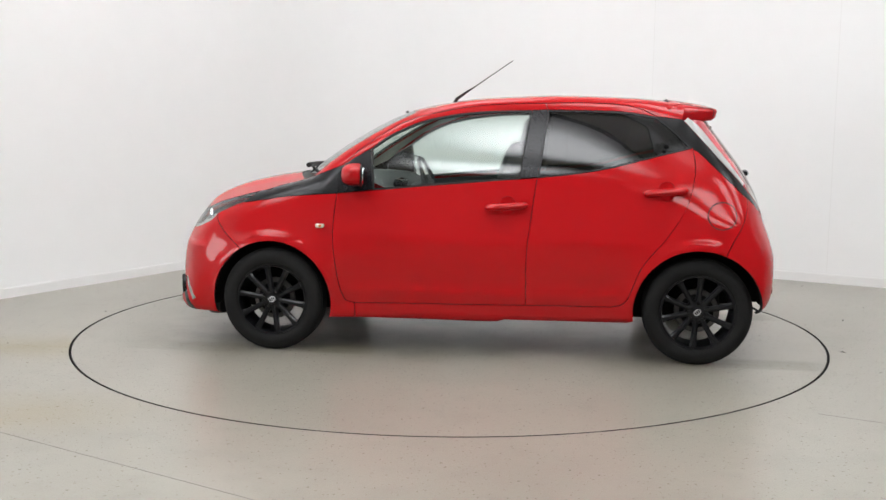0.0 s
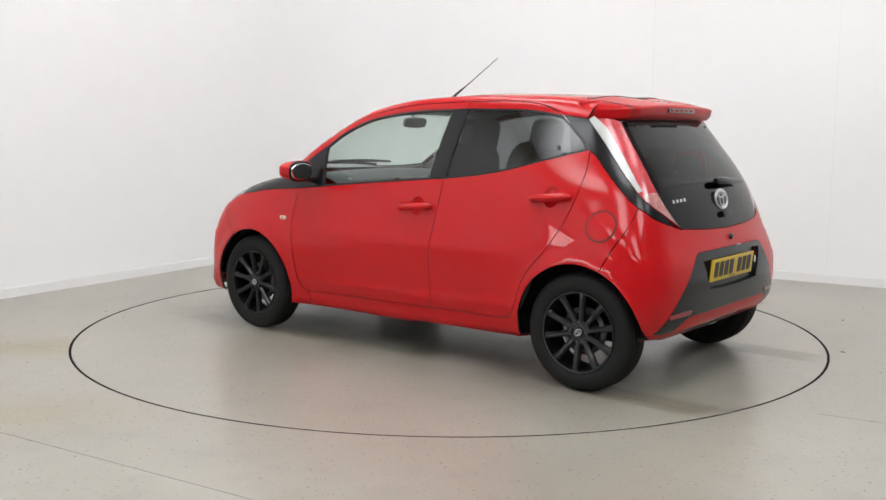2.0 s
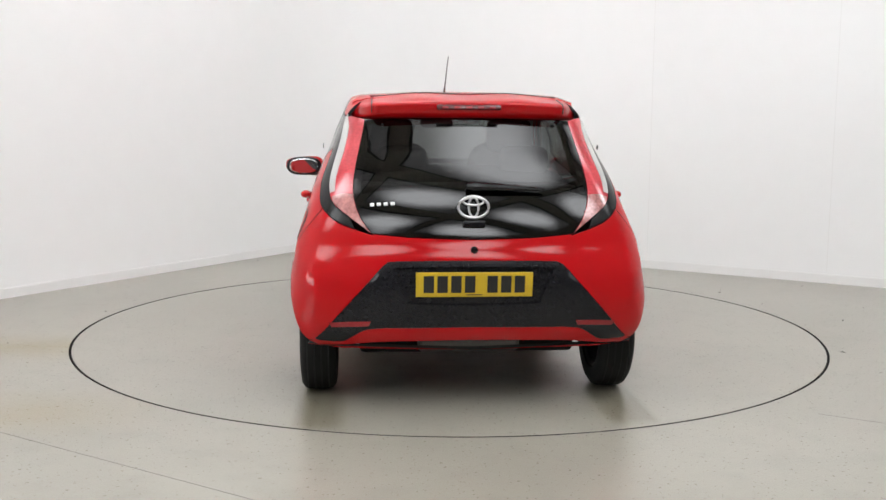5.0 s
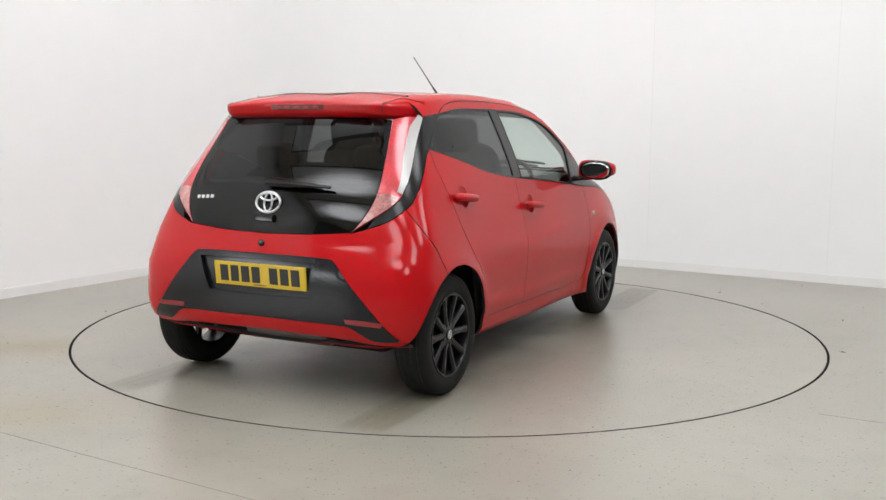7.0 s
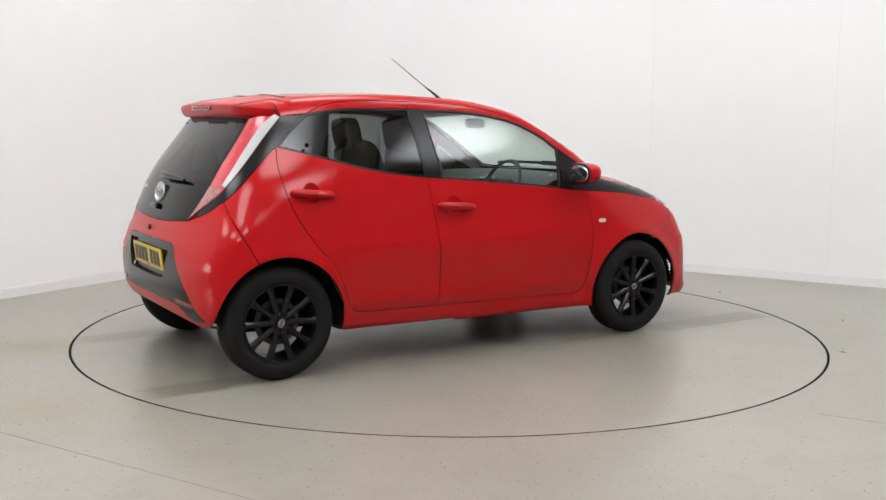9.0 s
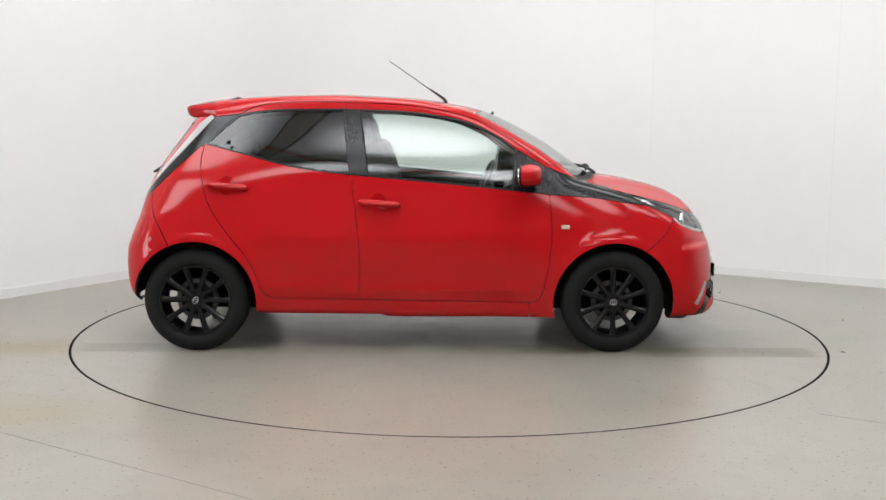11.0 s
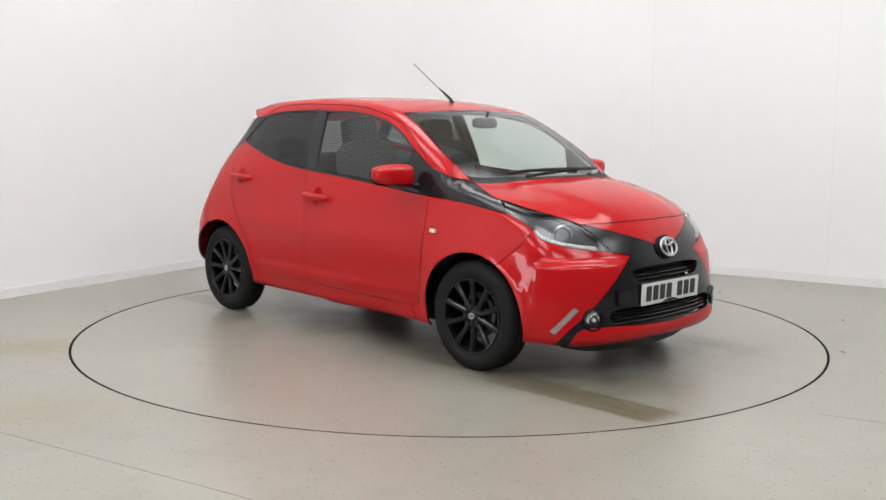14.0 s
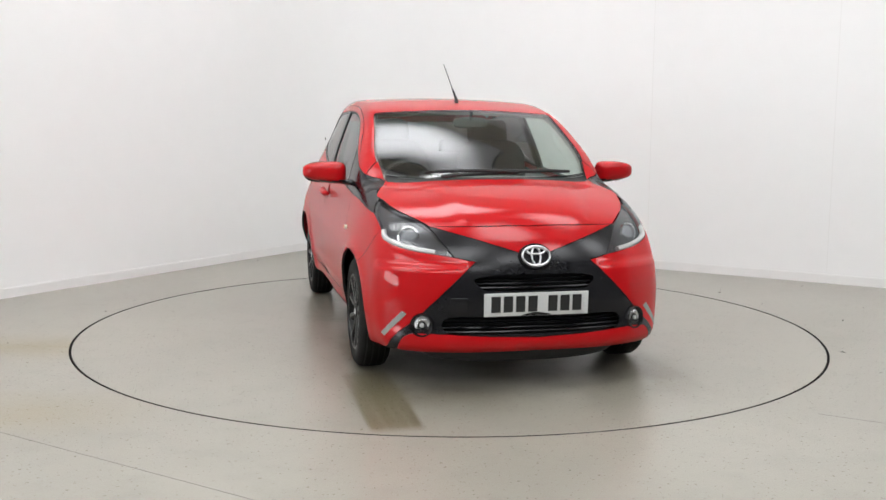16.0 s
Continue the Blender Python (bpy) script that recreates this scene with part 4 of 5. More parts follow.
nose = panel("nose_panel", "F", [mirrored(hood_lip[::-1]), mirrored(nose_low[::-1])[::-1]], RED, car, "red pointed nose panel", 0.035)
low_line = line([(1.63, 0.69, 0.20), (1.66, 0.668, 0.203), (1.69, 0.645, 0.21)])
x_half = np.vstack([lamp_top[13:], beak, cross, low_line, lip_top])


def loop_yz(half, x):
    """A closed outline, symmetric about the middle, from (y, z) of its left half, top to bottom."""
    h = smooth_curve(half, 5)
    h3 = snap(np.stack([np.full(len(h), x), h[:, 0], h[:, 1]], 1))
    return np.vstack([h3, (h3 * (1, -1, 1))[::-1]])


upper_grille = loop_yz([(0.0, 0.567), (0.18, 0.566), (0.27, 0.558), (0.30, 0.545), (0.27, 0.51), (0.22, 0.495), (0.0, 0.49)], 1.84)
lower_grille = loop_yz([(0.0, 0.372), (0.3, 0.37), (0.43, 0.365), (0.465, 0.335), (0.42, 0.298), (0.3, 0.286), (0.0, 0.28)], 1.85)
face = panel("front_cross", "F", [mirrored(nose_low[::-1]), x_half, (x_half * (1, -1, 1))[::-1]], BLACK_TRIM, car, "dark grey cross-shaped front trim", 0.03, holes=[upper_grille, lower_grille])
for nm, lp, zs in (("upper_grille", upper_grille, (0.505, 0.525, 0.545)), ("lower_grille", lower_grille, (0.296, 0.316, 0.336, 0.356))):
    g = panel(nm, "F", [lp], INK, car, "black slatted air intake", 0.03, gap=-0.012, skirt=0, proud=-0.055)
    for z in zs:
        w = lp[np.abs(lp[:, 2] - z) < 0.02][:, 1].max() - 0.004
        ys = np.linspace(-w, w, 15)
        c = snap(np.stack([np.full(15, 1.84), ys, np.full(15, z)], 1))
        c[:, 2] = z
        bm = bmesh.new()
        tube(bm, [tuple(p - (0.028, 0, 0)) for p in c], 0.013, 8, 0.42)
        part("slat", bm, BLACK_GLOSS, g)
lip_low = line([(1.69, 0.645, 0.205), (1.78, 0.48, 0.196), (1.845, 0.25, 0.19), (1.868, 0, 0.19)])
lip = panel("front_lip", "F", [mirrored(lip_top[::-1]), mirrored(lip_low[::-1])[::-1]], RED, car, "red lower bumper lip", 0.025)
bm = bmesh.new()
pts = [(1.55, 0.50, 0.185), (1.64, 0.44, 0.172), (1.70, 0.31, 0.165), (1.73, 0.15, 0.162), (1.735, 0, 0.162), (1.73, -0.15, 0.162), (1.70, -0.31, 0.165), (1.64, -0.44, 0.172), (1.55, -0.50, 0.185)]
tube(bm, smooth_curve(pts, 4), 0.034, 10, 1.1)
part("splitter", bm, RUBBER_GAP_BLACK, car, "black rubber air dam")
bm = bmesh.new()
box(bm, (0.012, 0.085, 0.075), (1.838, -0.375, 0.425), (0, 0, -9), 0.004)
part("tow_cover", bm, BLACK_TRIM, face)

# tail
trim_loop = loop_yz([(0.0, 0.664), (0.34, 0.662), (0.385, 0.652), (0.42, 0.622), (0.58, 0.452), (0.695, 0.325), (0.712, 0.302), (0.68, 0.294), (0.59, 0.306), (0.53, 0.350), (0.48, 0.376), (0.42, 0.384), (0.33, 0.387), (0.0, 0.39)], -1.56)
recess = loop_yz([(0.0, 0.647), (0.33, 0.645), (0.352, 0.632), (0.33, 0.58), (0.296, 0.505), (0.27, 0.487), (0.0, 0.48)], -1.6)
tail_half = np.vstack([trim_edge[n_cut:][::-1], tail_seam, tail_arch[::-1], line([(-1.505, 0.76, 0.25), (-1.51, 0.725, 0.272), (-1.535, 0.58, 0.292), (-1.57, 0.42, 0.308), (-1.585, 0.2, 0.312), (-1.59, 0, 0.313)])])
bumper = panel("rear_bumper", "R", [mirrored(glass_low[::-1]), tail_half, (tail_half * (1, -1, 1))[::-1]], RED, car, "red rear bumper", 0.035, holes=[trim_loop])
trim = panel("bumper_trim", "R", [trim_loop], BLACK_TRIM, car, "dark grey bumper insert", 0.03, holes=[recess], gap=0.001)
panel("plate_recess", "R", [recess], BLACK_TRIM, trim, "", 0.03, gap=-0.004, skirt=0, proud=-0.022)
for sgn in (1, -1):
    rf = snap(np.array([(-1.573, 0.645, 0.399), (-1.60, 0.55, 0.405), (-1.602, 0.458, 0.408), (-1.60, 0.466, 0.386), (-1.595, 0.55, 0.382), (-1.573, 0.630, 0.379)]))
    panel("reflector", "R", [rf], material("reflector_lens", (0.22, 0.006, 0.010), 0.2, coat=0.8), trim, "narrow red reflector", 0.02, gap=0, skirt=0.004, proud=0.003, flip=sgn < 0)
bm = bmesh.new()
lathe(bm, [(0.0005, -0.012), (0.012, -0.010), (0.017, 0.0)], (-1.588, 0, 0.722), axis="x", seg=20)
part("hatch_button", bm, BLACK_GLOSS, bumper, "round black hatch button")
hatch = panel("rear_window", "R", [line([(-1.21, -0.482, 1.294), (-1.235, -0.25, 1.30), (-1.245, 0, 1.302), (-1.235, 0.25, 1.30), (-1.21, 0.482, 1.294)]), glass_side, mirrored(glass_low[::-1])[::-1], (glass_side * (1, -1, 1))[::-1]], BACKGLASS, car, "dark tinted all-glass hatch", 0.04, gap=0.004, skirt=0, proud=0.002)
low_band = np.vstack([line([tuple(low_in[0] * (1, -1, 1)), (-1.478, -0.3, 1.0), (-1.487, 0, 1.0), (-1.478, 0.3, 1.0), tuple(low_in[0])]), low_in, mirrored(glass_low[::-1])[::-1], (low_in * (1, -1, 1))[::-1]])
panel("painted_band", "R", [low_band], BAND, hatch, "opaque black lower band of the hatch glass", 0.04, gap=0.004, skirt=0, proud=-0.006)
for sgn in (1, -1):
    edge = glass_side[:16]
    inner = snap(edge - (0, 0.04, 0))
    panel("painted_edge", "R", [edge, inner[::-1]], BAND, hatch, "black printed glass border", 0.03, gap=0.002, skirt=0, proud=-0.005, flip=sgn < 0)
    bm = bmesh.new()
    lathe(bm, [(0.0005, -0.006), (0.008, -0.005), (0.009, 0.002)], (-1.246, sgn * 0.40, 1.268), axis="x", seg=14)
    part("glass_fixing", bm, BLACK_GLOSS, hatch)

# spoiler
prof = smooth_curve([(-1.02, 1.424), (-1.12, 1.413), (-1.22, 1.399), (-1.295, 1.385)], 4)
prof = np.vstack([prof, smooth_curve([(-1.312, 1.378), (-1.318, 1.367), (-1.310, 1.332), (-1.298, 1.314)], 3), smooth_curve([(-1.285, 1.306), (-1.25, 1.303), (-1.20, 1.302), (-1.05, 1.39)], 3)])
bm = bmesh.new()
rows = []
turn_in = [(0.434, 0.02), (0.449, 0.06), (0.466, 0.14), (0.485, 0.27), (0.506, 0.45), (0.528, 0.66), (0.552, 0.92)]
half_rows = [(y, 0.0) for y in np.linspace(0, 0.42, 18)] + turn_in


def spoiler_point(x, z, y, k):
    """A point of the section at y, drawn forwards by k where the ends wrap into the roof sides."""
    top = 1.0 if z > 1.36 else (0.4 if z > 1.32 else 0.0)
    wave = -0.004 * math.cos(y * 14) * (abs(y) < 0.45) * (z > 1.39)
    return (-1.0 + 0.93 * (x + 1.0 + 0.12 * y * y * (x < -1.1)) * (1 - k), y - math.copysign(0.012 * k * top, y), z - top * (0.07 * y * y + 0.018 * k) + wave)


for y, k in [(-y, k) for y, k in half_rows[:0:-1]] + half_rows:
    rows.append([bm.verts.new(spoiler_point(x, z, y, k)) for x, z in prof])
for a, b in zip(rows, rows[1:]):
    for k in range(len(prof) - 1):
        bm.faces.new((a[k], a[k + 1], b[k + 1], b[k]))
bm.faces.new(rows[0])
bm.faces.new(rows[-1][::-1])
spoiler = part("roof_spoiler", bm, RED, car, "red roof spoiler", 0.7)
bm = bmesh.new()
seam = [tuple(Vector(spoiler_point(-1.022, 1.4245, y, 0)) + Vector((0.08 * y * y, 0, 0))) for y in np.linspace(-0.455, 0.455, 41)]
tube(bm, seam, 0.0042, 6)
part("spoiler_seam", bm, RUBBER_GAP_BLACK, spoiler, "black joint between roof and spoiler")
for sgn in (1, -1):
    bm = bmesh.new()
    tube(bm, [Vector(spoiler_point(x, z, sgn * 0.449, 0.06)) + Vector((0, sgn * 0.001, 0.0005)) for x, z in prof[4:20]], 0.0028, 6)
    part("end_seam", bm, RUBBER_GAP_BLACK, spoiler)
bm = bmesh.new()
box(bm, (0.012, 0.30, 0.024), (-1.2935, 0, 1.352), (0, 12, 0), 0.004)
brake = part("brake_light", bm, material("brake_lens", (0.10, 0.003, 0.005), 0.2, coat=0.8), spoiler, "high red brake light")
for k in range(5):
    bm = bmesh.new()
    box(bm, (0.004, 0.028, 0.010), (-1.3005, -0.11 + 0.055 * k, 1.352), (0, 12, 0), 0.001)
    part("lamp_cell", bm, material("brake_cell", (0.28, 0.008, 0.012), 0.25), brake)

# badge shapes: three linked rings, kept plain
def ellipse_ring(bm, cx, cy, a, b, r, seg=40):
    pts = [(0, cx + a * math.cos(2 * math.pi * k / seg), cy + b * math.sin(2 * math.pi * k / seg)) for k in range(seg + 1)]
    tube(bm, pts, r, 8)


for at, tilt, back in (((1.842, 0, 0.655), -22, False), ((-1.532, 0, 0.908), 12, True)):
    bm = bmesh.new()
    ellipse_ring(bm, 0, 0, 0.068, 0.048, 0.0062)
    bmesh.ops.transform(bm, matrix=pose(*at, 0, tilt, 0), verts=bm.verts)
    b = part("badge", bm, SILVER, hatch if back else nose, "chrome oval badge")
    for a, bb, cz in ((0.022, 0.044, 0.0), (0.046, 0.017, 0.026)):
        bm = bmesh.new()
        ellipse_ring(bm, 0, cz, a, bb, 0.0052, 32)
        bmesh.ops.transform(bm, matrix=pose(*at, 0, tilt, 0), verts=bm.verts)
        part("ring", bm, SILVER, b)
    if not back:
        bm = bmesh.new()
        lathe(bm, [(0.0005, 0.0), (0.08, -0.001), (0.084, -0.02)], axis="x", seg=36)
        bmesh.ops.scale(bm, vec=(1, 1, 0.78), verts=bm.verts)
        bmesh.ops.transform(bm, matrix=pose(at[0] - 0.006, 0, at[2], 0, tilt, 0), verts=bm.verts)
        part("badge_back", bm, BAND, b)
# model lettering as plain silver bars
word = snap(np.array([(-1.49, 0.452 - 0.031 * k, 0.918) for k in range(4)]))
for p in word:
    bm = bmesh.new()
    box(bm, (0.004, 0.019, 0.016), tuple(p + (-0.003, 0, 0)), (0, 18, 0), 0.002)
    part("lettering_bar", bm, SILVER, hatch)


def plate(name, at, tilt, turn, mat, holder, label):
    """A number plate; its characters are plain bars."""
    bm = bmesh.new()
    box(bm, (0.008, 0.52, 0.111), bevel=0.002)
    bmesh.ops.transform(bm, matrix=pose(*at, 0, tilt, turn), verts=bm.verts)
    p = part(name, bm, mat, holder, label)
    xs = [-0.203, -0.142, -0.081, -0.020, 0.080, 0.141, 0.202]
    for x in xs:
        bm = bmesh.new()
        box(bm, (0.003, 0.046, 0.077), (0.0042, x, 0.002))
        bmesh.ops.transform(bm, matrix=pose(*at, 0, tilt, turn), verts=bm.verts)
        part("character_bar", bm, INK, p)
    bm = bmesh.new()
    box(bm, (0.002, 0.07, 0.004), (0.0045, 0, -0.046))
    bmesh.ops.transform(bm, matrix=pose(*at, 0, tilt, turn), verts=bm.verts)
    part("maker_bar", bm, INK, p)
    for x in (-0.235, 0.24):
        bm = bmesh.new()
        lathe(bm, [(0.0005, 0.0065), (0.005, 0.006), (0.006, 0.004)], (0, x, 0.0), axis="x", seg=12)
        bmesh.ops.transform(bm, matrix=pose(*at, 0, tilt, turn), verts=bm.verts)
        part("screw", bm, mat, p)


plate("number_plate", (1.862, 0.0, 0.428), 2, 0, WHITE_PLATE, face, "white front number plate with black bars")
plate("number_plate", (-1.604, 0.0, 0.571), 6, 180, YELLOW, trim, "yellow rear number plate with black bars")
bm = bmesh.new()
box(bm, (0.03, 0.40, 0.12), (1.84, 0, 0.428), bevel=0.01)
part("plate_holder", bm, BLACK_TRIM, face)

ws_loop = np.vstack([mirrored(screen_low), screen_side, mirrored(screen_top[::-1])[::-1], (screen_side * (1, -1, 1))[::-1]])
ws_hole = from_flat("T", tidy(shrink(tidy(to_flat("T", ws_loop), 0.004), 0.028), 0.004))
panel("glass_border", "T", [ws_loop], BAND, screen, "black printed windscreen border", 0.03, gap=0.001, skirt=0, proud=-0.004, holes=[ws_hole])

# aerial and wipers
bm = bmesh.new()
tube(bm, [(0.235, 0, 1.405), (0.225, 0, 1.43), (0.16, 0, 1.475), (0.12, 0, 1.50)], [0.014, 0.010, 0.0065, 0.004], 10)
tube(bm, [(0.12, 0, 1.50), (-0.118, 0, 1.662)], [0.0032, 0.0022], 8)
part("aerial", bm, RUBBER_GAP_BLACK, roof, "thin black roof aerial")


def wiper(name, pts, radii, holder, label):
    bm = bmesh.new()
    tube(bm, pts, radii, 8)
    return part(name, bm, BLACK_GLOSS if holder is hatch else RUBBER_GAP_BLACK, holder, label)


wp = snap(smooth_curve([(1.115, -0.30, 1.0), (1.10, 0.0, 1.0), (1.05, 0.25, 1.0), (0.99, 0.47, 1.0)], 5)) + (0.012, 0, 0.018)
wiper("wiper_blade", [tuple(p) for p in wp], 0.009, screen, "black wiper blade")
wp = snap(smooth_curve([(1.115, 0.12, 1.0), (1.09, -0.15, 1.0), (1.05, -0.38, 1.0)], 5)) + (0.016, 0, 0.03)
wiper("wiper_arm", [tuple(p) for p in wp], [0.016, 0.014, 0.012, 0.011, 0.010, 0.010, 0.009, 0.009, 0.008, 0.008, 0.007], screen, "black wiper arm")
cow = np.vstack([mirrored(hood_back)[2:-2], (mirrored(screen_low)[2:-2])[::-1]])
panel("wiper_cowl", "T", [cow], RUBBER_GAP_BLACK, screen, "black plastic cowl below the windscreen", 0.04, gap=0.0, skirt=0.01, proud=-0.006)
arm = snap(np.array([(-1.5, y, 0.995 + 0.008 * math.sin((y + 0.1) * 4)) for y in (0.03, 0.0, -0.1, -0.2, -0.33)])) + (-0.028, 0, 0.012)
wiper("rear_wiper", [tuple(p) for p in arm], [0.014, 0.022, 0.018, 0.013, 0.006], hatch, "black rear wiper")
bm = bmesh.new()
box(bm, (0.03, 0.10, 0.03), (-1.555, 0.0, 0.835), (0, 12, 0), 0.006)
part("washer_cap", bm, BLACK_GLOSS, hatch)

# wheels
def build_wheel():
    w = new("wheel")
    bm = bmesh.new()
    lathe(bm, [(0.192, -0.055), (0.200, -0.078), (0.235, -0.084), (0.262, -0.080), (0.281, -0.066), (0.2885, -0.045), (0.2895, 0.0), (0.2885, 0.045),
               (0.281, 0.066), (0.262, 0.080), (0.235, 0.084), (0.206, 0.079), (0.199, 0.072), (0.192, 0.055)], axis="y", seg=72)
    tyre = part("tyre", bm, TYRE, w, "worn black road tyre", 0.9)
    for a in (-0.048, -0.016, 0.016, 0.048):
        bm = bmesh.new()
        lathe(bm, [(0.2902 - (0.001 if abs(a) > 0.03 else 0), a - 0.003), (0.2865, a), (0.2902 - (0.001 if abs(a) > 0.03 else 0), a + 0.003)], axis="y", seg=72)
        part("tread_groove", bm, INK, tyre)
    bm = bmesh.new()
    lathe(bm, [(0.196, 0.070), (0.200, 0.076), (0.1985, 0.080), (0.190, 0.079), (0.186, 0.070), (0.182, 0.040), (0.178, -0.06), (0.195, -0.07)], axis="y", seg=72)
    rim = part("rim", bm, RIM, w, "black ten-spoke alloy rim", 0.7)
    for k in range(10):
        bm = bmesh.new()
        secs = []
        for r, wd, y0, th in ((0.040, 0.017, 0.064, 0.03), (0.075, 0.0145, 0.065, 0.026), (0.13, 0.0145, 0.070, 0.024), (0.172, 0.0165, 0.074, 0.02), (0.190, 0.024, 0.072, 0.02)):
            secs.append([bm.verts.new((r, y0 - th, -wd)), bm.verts.new((r, y0 - 0.006, -wd)), bm.verts.new((r, y0 + 0.003, -wd * 0.45)), bm.verts.new((r, y0 + 0.003, wd * 0.45)), bm.verts.new((r, y0 - 0.006, wd)), bm.verts.new((r, y0 - th, wd))])
        for a, b in zip(secs, secs[1:]):
            for i in range(6):
                bm.faces.new((a[i], a[(i + 1) % 6], b[(i + 1) % 6], b[i]))
        bm.faces.new(secs[0])
        bm.faces.new(secs[-1])
        bmesh.ops.rotate(bm, cent=(0, 0, 0), matrix=Matrix.Rotation(2 * math.pi * (k + 0.25) / 10, 3, "Y"), verts=bm.verts)
        part("spoke", bm, RIM, rim, smooth=0.5)
    bm = bmesh.new()
    lathe(bm, [(0.0005, 0.072), (0.026, 0.071), (0.029, 0.066), (0.058, 0.064), (0.064, 0.052), (0.064, 0.03)], axis="y", seg=40)
    hub = part("hub", bm, RIM, w, "black hub centre")
    bm = bmesh.new()
    ellipse_ring(bm, 0, 0, 0.019, 0.014, 0.0022, 24)
    ellipse_ring(bm, 0, 0, 0.006, 0.013, 0.0018, 18)
    bmesh.ops.transform(bm, matrix=pose(0, 0.0725, 0, 0, 0, 90), verts=bm.verts)
    part("hub_badge", bm, SILVER, hub, "small silver oval badge")
    for k in range(4):
        bm = bmesh.new()
        a = 2 * math.pi * (k + 0.5) / 4
        lathe(bm, [(0.0005, 0.070), (0.009, 0.070), (0.0105, 0.064), (0.0105, 0.058)], (0.047 * math.cos(a), 0, 0.047 * math.sin(a)), axis="y", seg=6)
        part("wheel_nut", bm, BLACK_GLOSS, hub)
    bm = bmesh.new()
    lathe(bm, [(0.03, 0.018), (0.115, 0.018), (0.118, 0.014), (0.118, 0.004), (0.03, 0.002)], axis="y", seg=40)
    disc = part("brake_disc", bm, STEEL, w, "worn steel brake disc")
    bm = bmesh.new()
    lathe(bm, [(0.02, 0.03), (0.09, 0.028), (0.095, -0.05), (0.03, -0.06)], axis="y", seg=32)
    part("brake_drum", bm, UNDER, disc)
    w.parent = car
    return tagged(w, "black ten-spoke alloy wheel with a road tyre")


wheel = build_wheel()
wheel.matrix_basis = pose(1.17, 0.702, 0.2898, 0, 18, 0)
copy_thing(wheel, pose(-1.17, 0.700, 0.2898, 0, 40, 0))
copy_thing(wheel, pose(1.17, -0.702, 0.2898, 0, 10, 180))
copy_thing(wheel, pose(-1.17, -0.700, 0.2898, 0, 62, 180))

# underside, wheel houses, exhaust
bm = bmesh.new()
box(bm, (2.95, 1.02, 0.26), (0.15, 0, 0.33), bevel=0.03)
box(bm, (1.66, 1.42, 0.12), (0.0, 0, 0.27), bevel=0.02)
part("underbody", bm, UNDER, car, "dark dirty underbody")
for cx in (1.17, -1.17):
    for sgn in (1, -1):
        v, f = [], []
        for k in range(25):
            a = math.radians(4 + 172 * k / 24)
            for yy, rr in ((0.735, R_ARCH + 0.002), (0.72, R_ARCH + 0.012), (0.50, R_ARCH + 0.012), (0.50, 0.05)):
                v.append((cx + rr * math.cos(a), sgn * yy, 0.285 + rr * math.sin(a)))
        for k in range(24):
            for i in range(3):
                f.append((4 * k + i, 4 * k + i + 1, 4 * k + i + 5, 4 * k + i + 4))
        mesh_object("wheel_house", v, f, UNDER, car)
bm = bmesh.new()
lathe(bm, [(0.0005, -0.24), (0.07, -0.235), (0.085, -0.22), (0.085, 0.22), (0.07, 0.235), (0.0005, 0.24)], (-1.34, 0.0, 0.275), axis="y", seg=24)
bmesh.ops.scale(bm, vec=(1, 1, 0.75), verts=bm.verts, space=Matrix.Translation((0, 0, -0.275)))
part("silencer", bm, STEEL, car, "grey steel exhaust silencer")
bm = bmesh.new()
tube(bm, [(-1.17, -0.6, 0.27), (-1.05, -0.45, 0.25), (-1.0, 0, 0.24), (-1.05, 0.45, 0.25), (-1.17, 0.6, 0.27)], 0.035, 10)
part("rear_axle", bm, UNDER, car)

# cabin
bm = bmesh.new()
for y in (0.0,):
    pr = smooth_curve([(1.02, 0.97), (0.85, 0.985), (0.70, 0.965), (0.60, 0.90), (0.58, 0.80), (0.66, 0.66), (0.75, 0.55)], 4)
    rows = [[bm.verts.new((x - 0.10 * (yy / 0.66) ** 2, yy, z - 0.02 * (yy / 0.66) ** 2)) for x, z in pr] for yy in np.linspace(-0.66, 0.66, 15)]
    for a, b in zip(rows, rows[1:]):
        for k in range(len(pr) - 1):
            bm.faces.new((a[k], a[k + 1], b[k + 1], b[k]))
dash = part("dashboard", bm, CABIN, car, "dark grey plastic dashboard", 0.9)
bm = bmesh.new()
box(bm, (0.06, 0.22, 0.16), (0.585, 0, 0.86), (0, -14, 0), 0.02)
part("centre_console", bm, BLACK_GLOSS, dash)
bm = bmesh.new()
lathe(bm, [(0.185, 0.0), (0.172, 0.014), (0.158, 0.0), (0.172, -0.014)], axis="x", seg=40, close=True)
bmesh.ops.transform(bm, matrix=pose(0.44, -0.36, 0.90, 0, 24, 0), verts=bm.verts)
st = part("steering_wheel", bm, CABIN, car, "black steering wheel, driver on the right")
bm = bmesh.new()
box(bm, (0.05, 0.16, 0.11), (0.455, -0.36, 0.895), (0, 24, 0), 0.02)
box(bm, (0.02, 0.32, 0.03), (0.445, -0.36, 0.895), (0, 24, 0), 0.006)
box(bm, (0.02, 0.03, 0.16), (0.47, -0.36, 0.82), (0, 24, 0), 0.006)
part("wheel_boss", bm, CABIN, st)
bm = bmesh.new()
tube(bm, [(0.46, -0.36, 0.89), (0.72, -0.36, 0.78)], 0.035, 12)
part("steering_column", bm, CABIN, st)


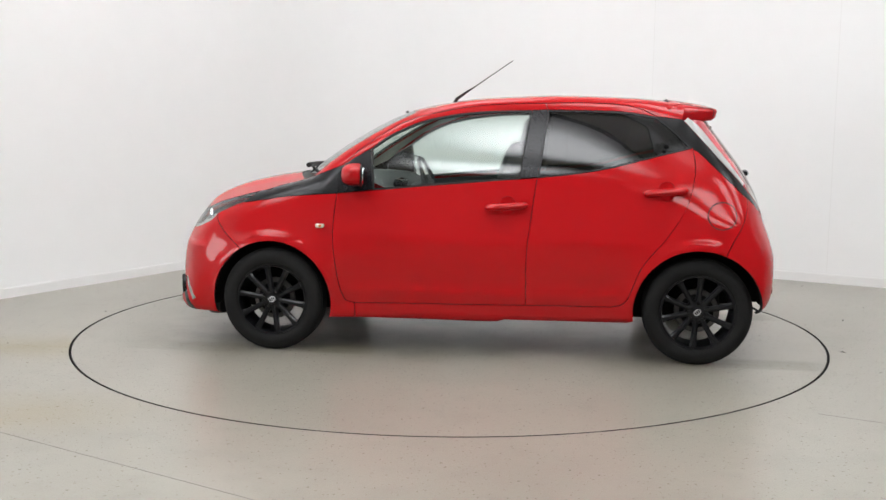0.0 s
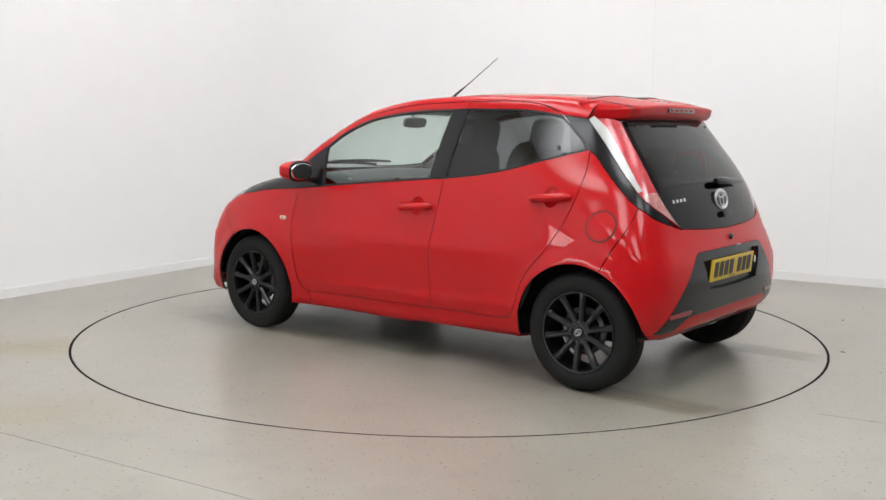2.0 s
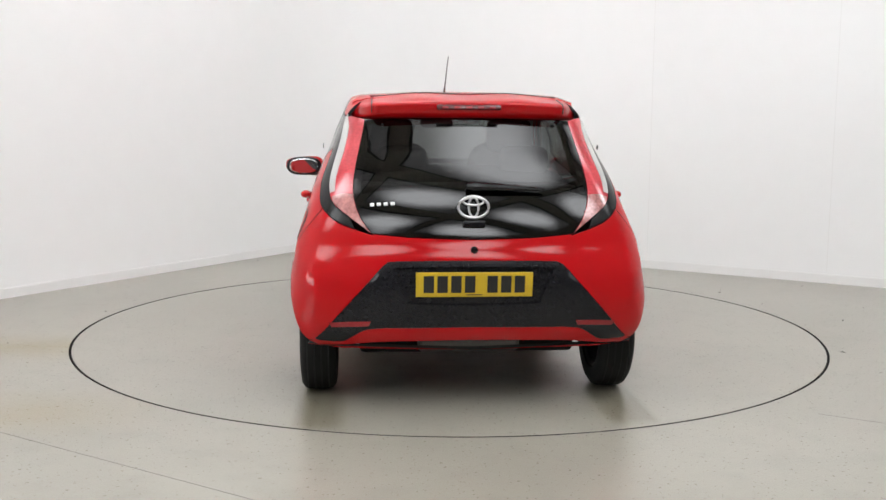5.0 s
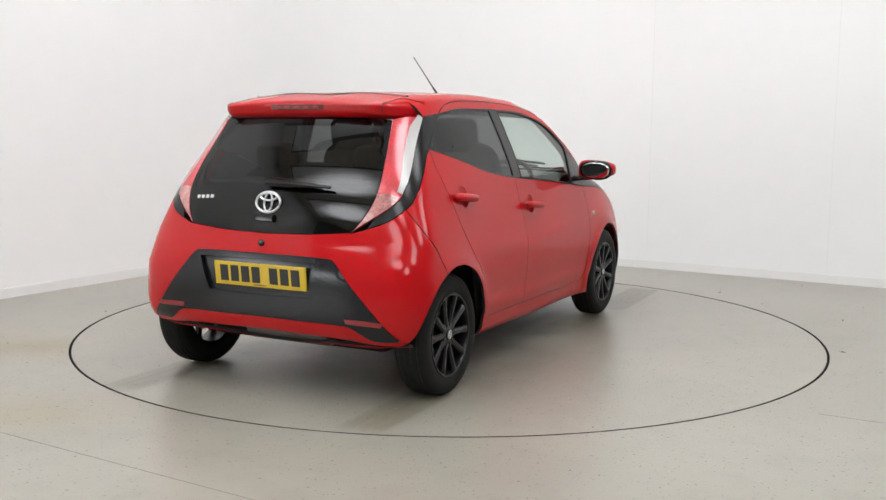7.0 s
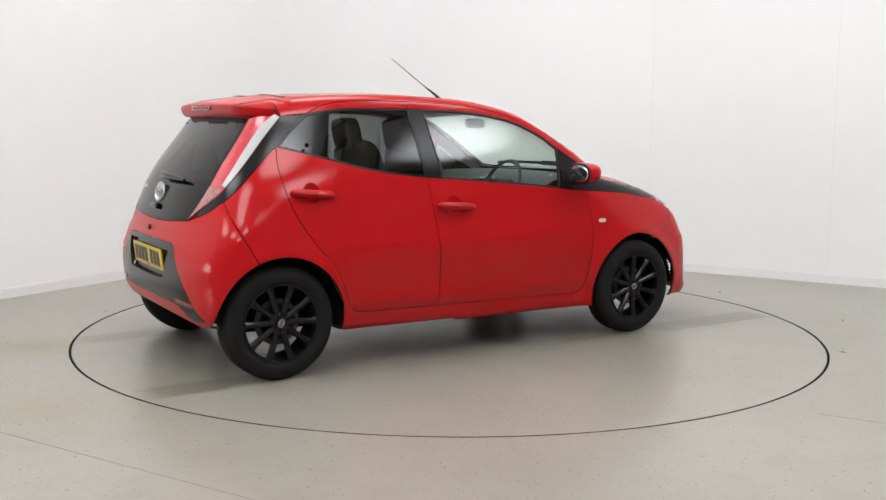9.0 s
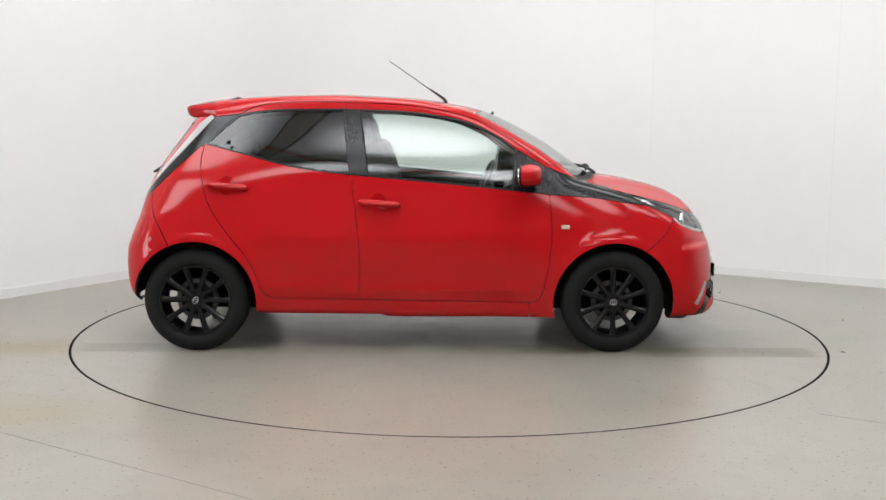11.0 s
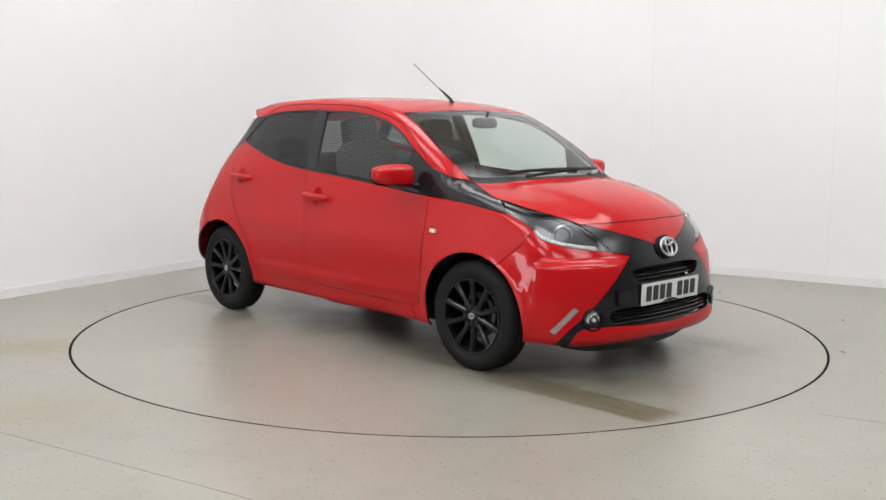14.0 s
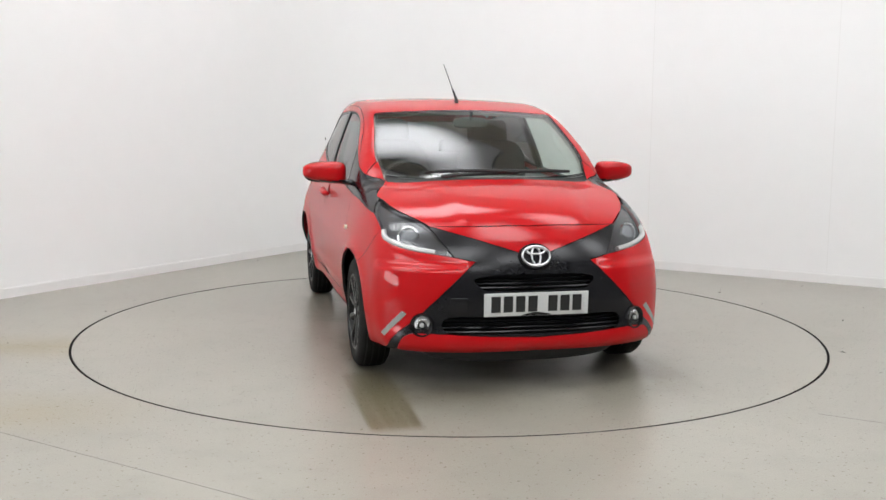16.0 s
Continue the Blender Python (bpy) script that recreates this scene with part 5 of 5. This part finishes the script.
def rounded(bm, size, at, turn, power=0.45, seg=20):
    made = bmesh.ops.create_uvsphere(bm, u_segments=seg, v_segments=seg // 2 + 2, radius=1)["verts"]
    for v in made:
        v.co = [math.copysign(abs(c) ** power, c) * s / 2 for c, s in zip(v.co, size)]
    bmesh.ops.transform(bm, matrix=pose(*at, *turn), verts=made)


def seat(x, y, label):
    s = new("seat")
    s.parent = car
    for nm, size, at, turn in (("cushion", (0.52, 0.48, 0.17), (x + 0.20, y, 0.56), (0, -8, 0)), ("backrest", (0.17, 0.47, 0.64), (x - 0.10, y, 0.86), (0, -16, 0)),
                               ("headrest", (0.11, 0.26, 0.19), (x - 0.235, y, 1.215), (0, -12, 0)), ("seat_base", (0.40, 0.40, 0.20), (x + 0.18, y, 0.42), (0, 0, 0))):
        bm = bmesh.new()
        rounded(bm, size, at, turn)
        part(nm, bm, CLOTH if nm != "seat_base" else CABIN, s)
    return tagged(s, label)


seat(-0.02, 0.34, "dark cloth front seat with a tall headrest")
seat(-0.02, -0.34, "dark cloth front seat with a tall headrest")
bench = new("rear_bench")
bench.parent = car
tagged(bench, "dark cloth rear bench")
for nm, size, at, turn in (("cushion", (0.46, 1.10, 0.17), (-0.66, 0, 0.55), (0, -6, 0)), ("backrest", (0.16, 1.12, 0.56), (-0.95, 0, 0.80), (0, -18, 0)),
                           ("headrest", (0.09, 0.24, 0.14), (-1.04, 0.30, 1.10), (0, -12, 0)), ("headrest", (0.09, 0.24, 0.14), (-1.04, -0.30, 1.10), (0, -12, 0))):
    bm = bmesh.new()
    rounded(bm, size, at, turn)
    part(nm, bm, CLOTH, bench)
bm = bmesh.new()
rounded(bm, (0.03, 0.21, 0.065), (0.50, 0.02, 1.285), (0, -10, 0), 0.5)
tube(bm, [(0.50, 0.02, 1.29), (0.53, 0.02, 1.355)], 0.009, 8)
part("inner_mirror", bm, CABIN, car, "black inside mirror")
panel("headlining", "T", [mirrored(screen_top[::-1]), roof_half[:40], mirrored(line([(-1.0, 0.0, 1.43), (-1.0, 0.3, 1.42), tuple(roof_half[39])]))[::-1], (roof_half[:40] * (1, -1, 1))[::-1]], PALE, car, "pale grey headlining", 0.08, gap=0.03, skirt=0, proud=-0.035)
for sgn in (1, -1):
    card = side([(0.78, 0.88), (0.3, 0.93), (-0.3, 0.98), (-0.69, 1.035), (-1.1, 1.14), (-1.1, 0.9), (-0.9, 0.66), (-0.8, 0.34), (0.0, 0.31), (0.70, 0.31)], 2)
    panel("pillar_lining", "S", [rail[:19], above([tuple(rail[18][:2]), (0.395, 0.535)], 3), screen_side[::-1], strip_top[:7][::-1]], PALE, car, "pale grey pillar lining", 0.05, gap=-0.004, skirt=0, proud=-0.03, flip=sgn < 0)
    panel("door_card", "S", [card], CABIN, car, "dark grey inner door lining", 0.08, gap=0.0, skirt=0, proud=-0.055, flip=sgn < 0)
bm = bmesh.new()
box(bm, (0.30, 1.0, 0.02), (-1.20, 0, 0.985), (0, 0, 0), 0.008)
part("parcel_shelf", bm, CABIN, car, "dark parcel shelf")


# ---- what moves ----
def motions():
    turned = [(t, pose(0, 0, 0, 0, 0, a)) for t, a in TURN]
    walk(turntable, turned)
    walk(car, [(t, m @ Matrix.Translation((*CAR_AT, 0))) for t, m in turned])


motions()
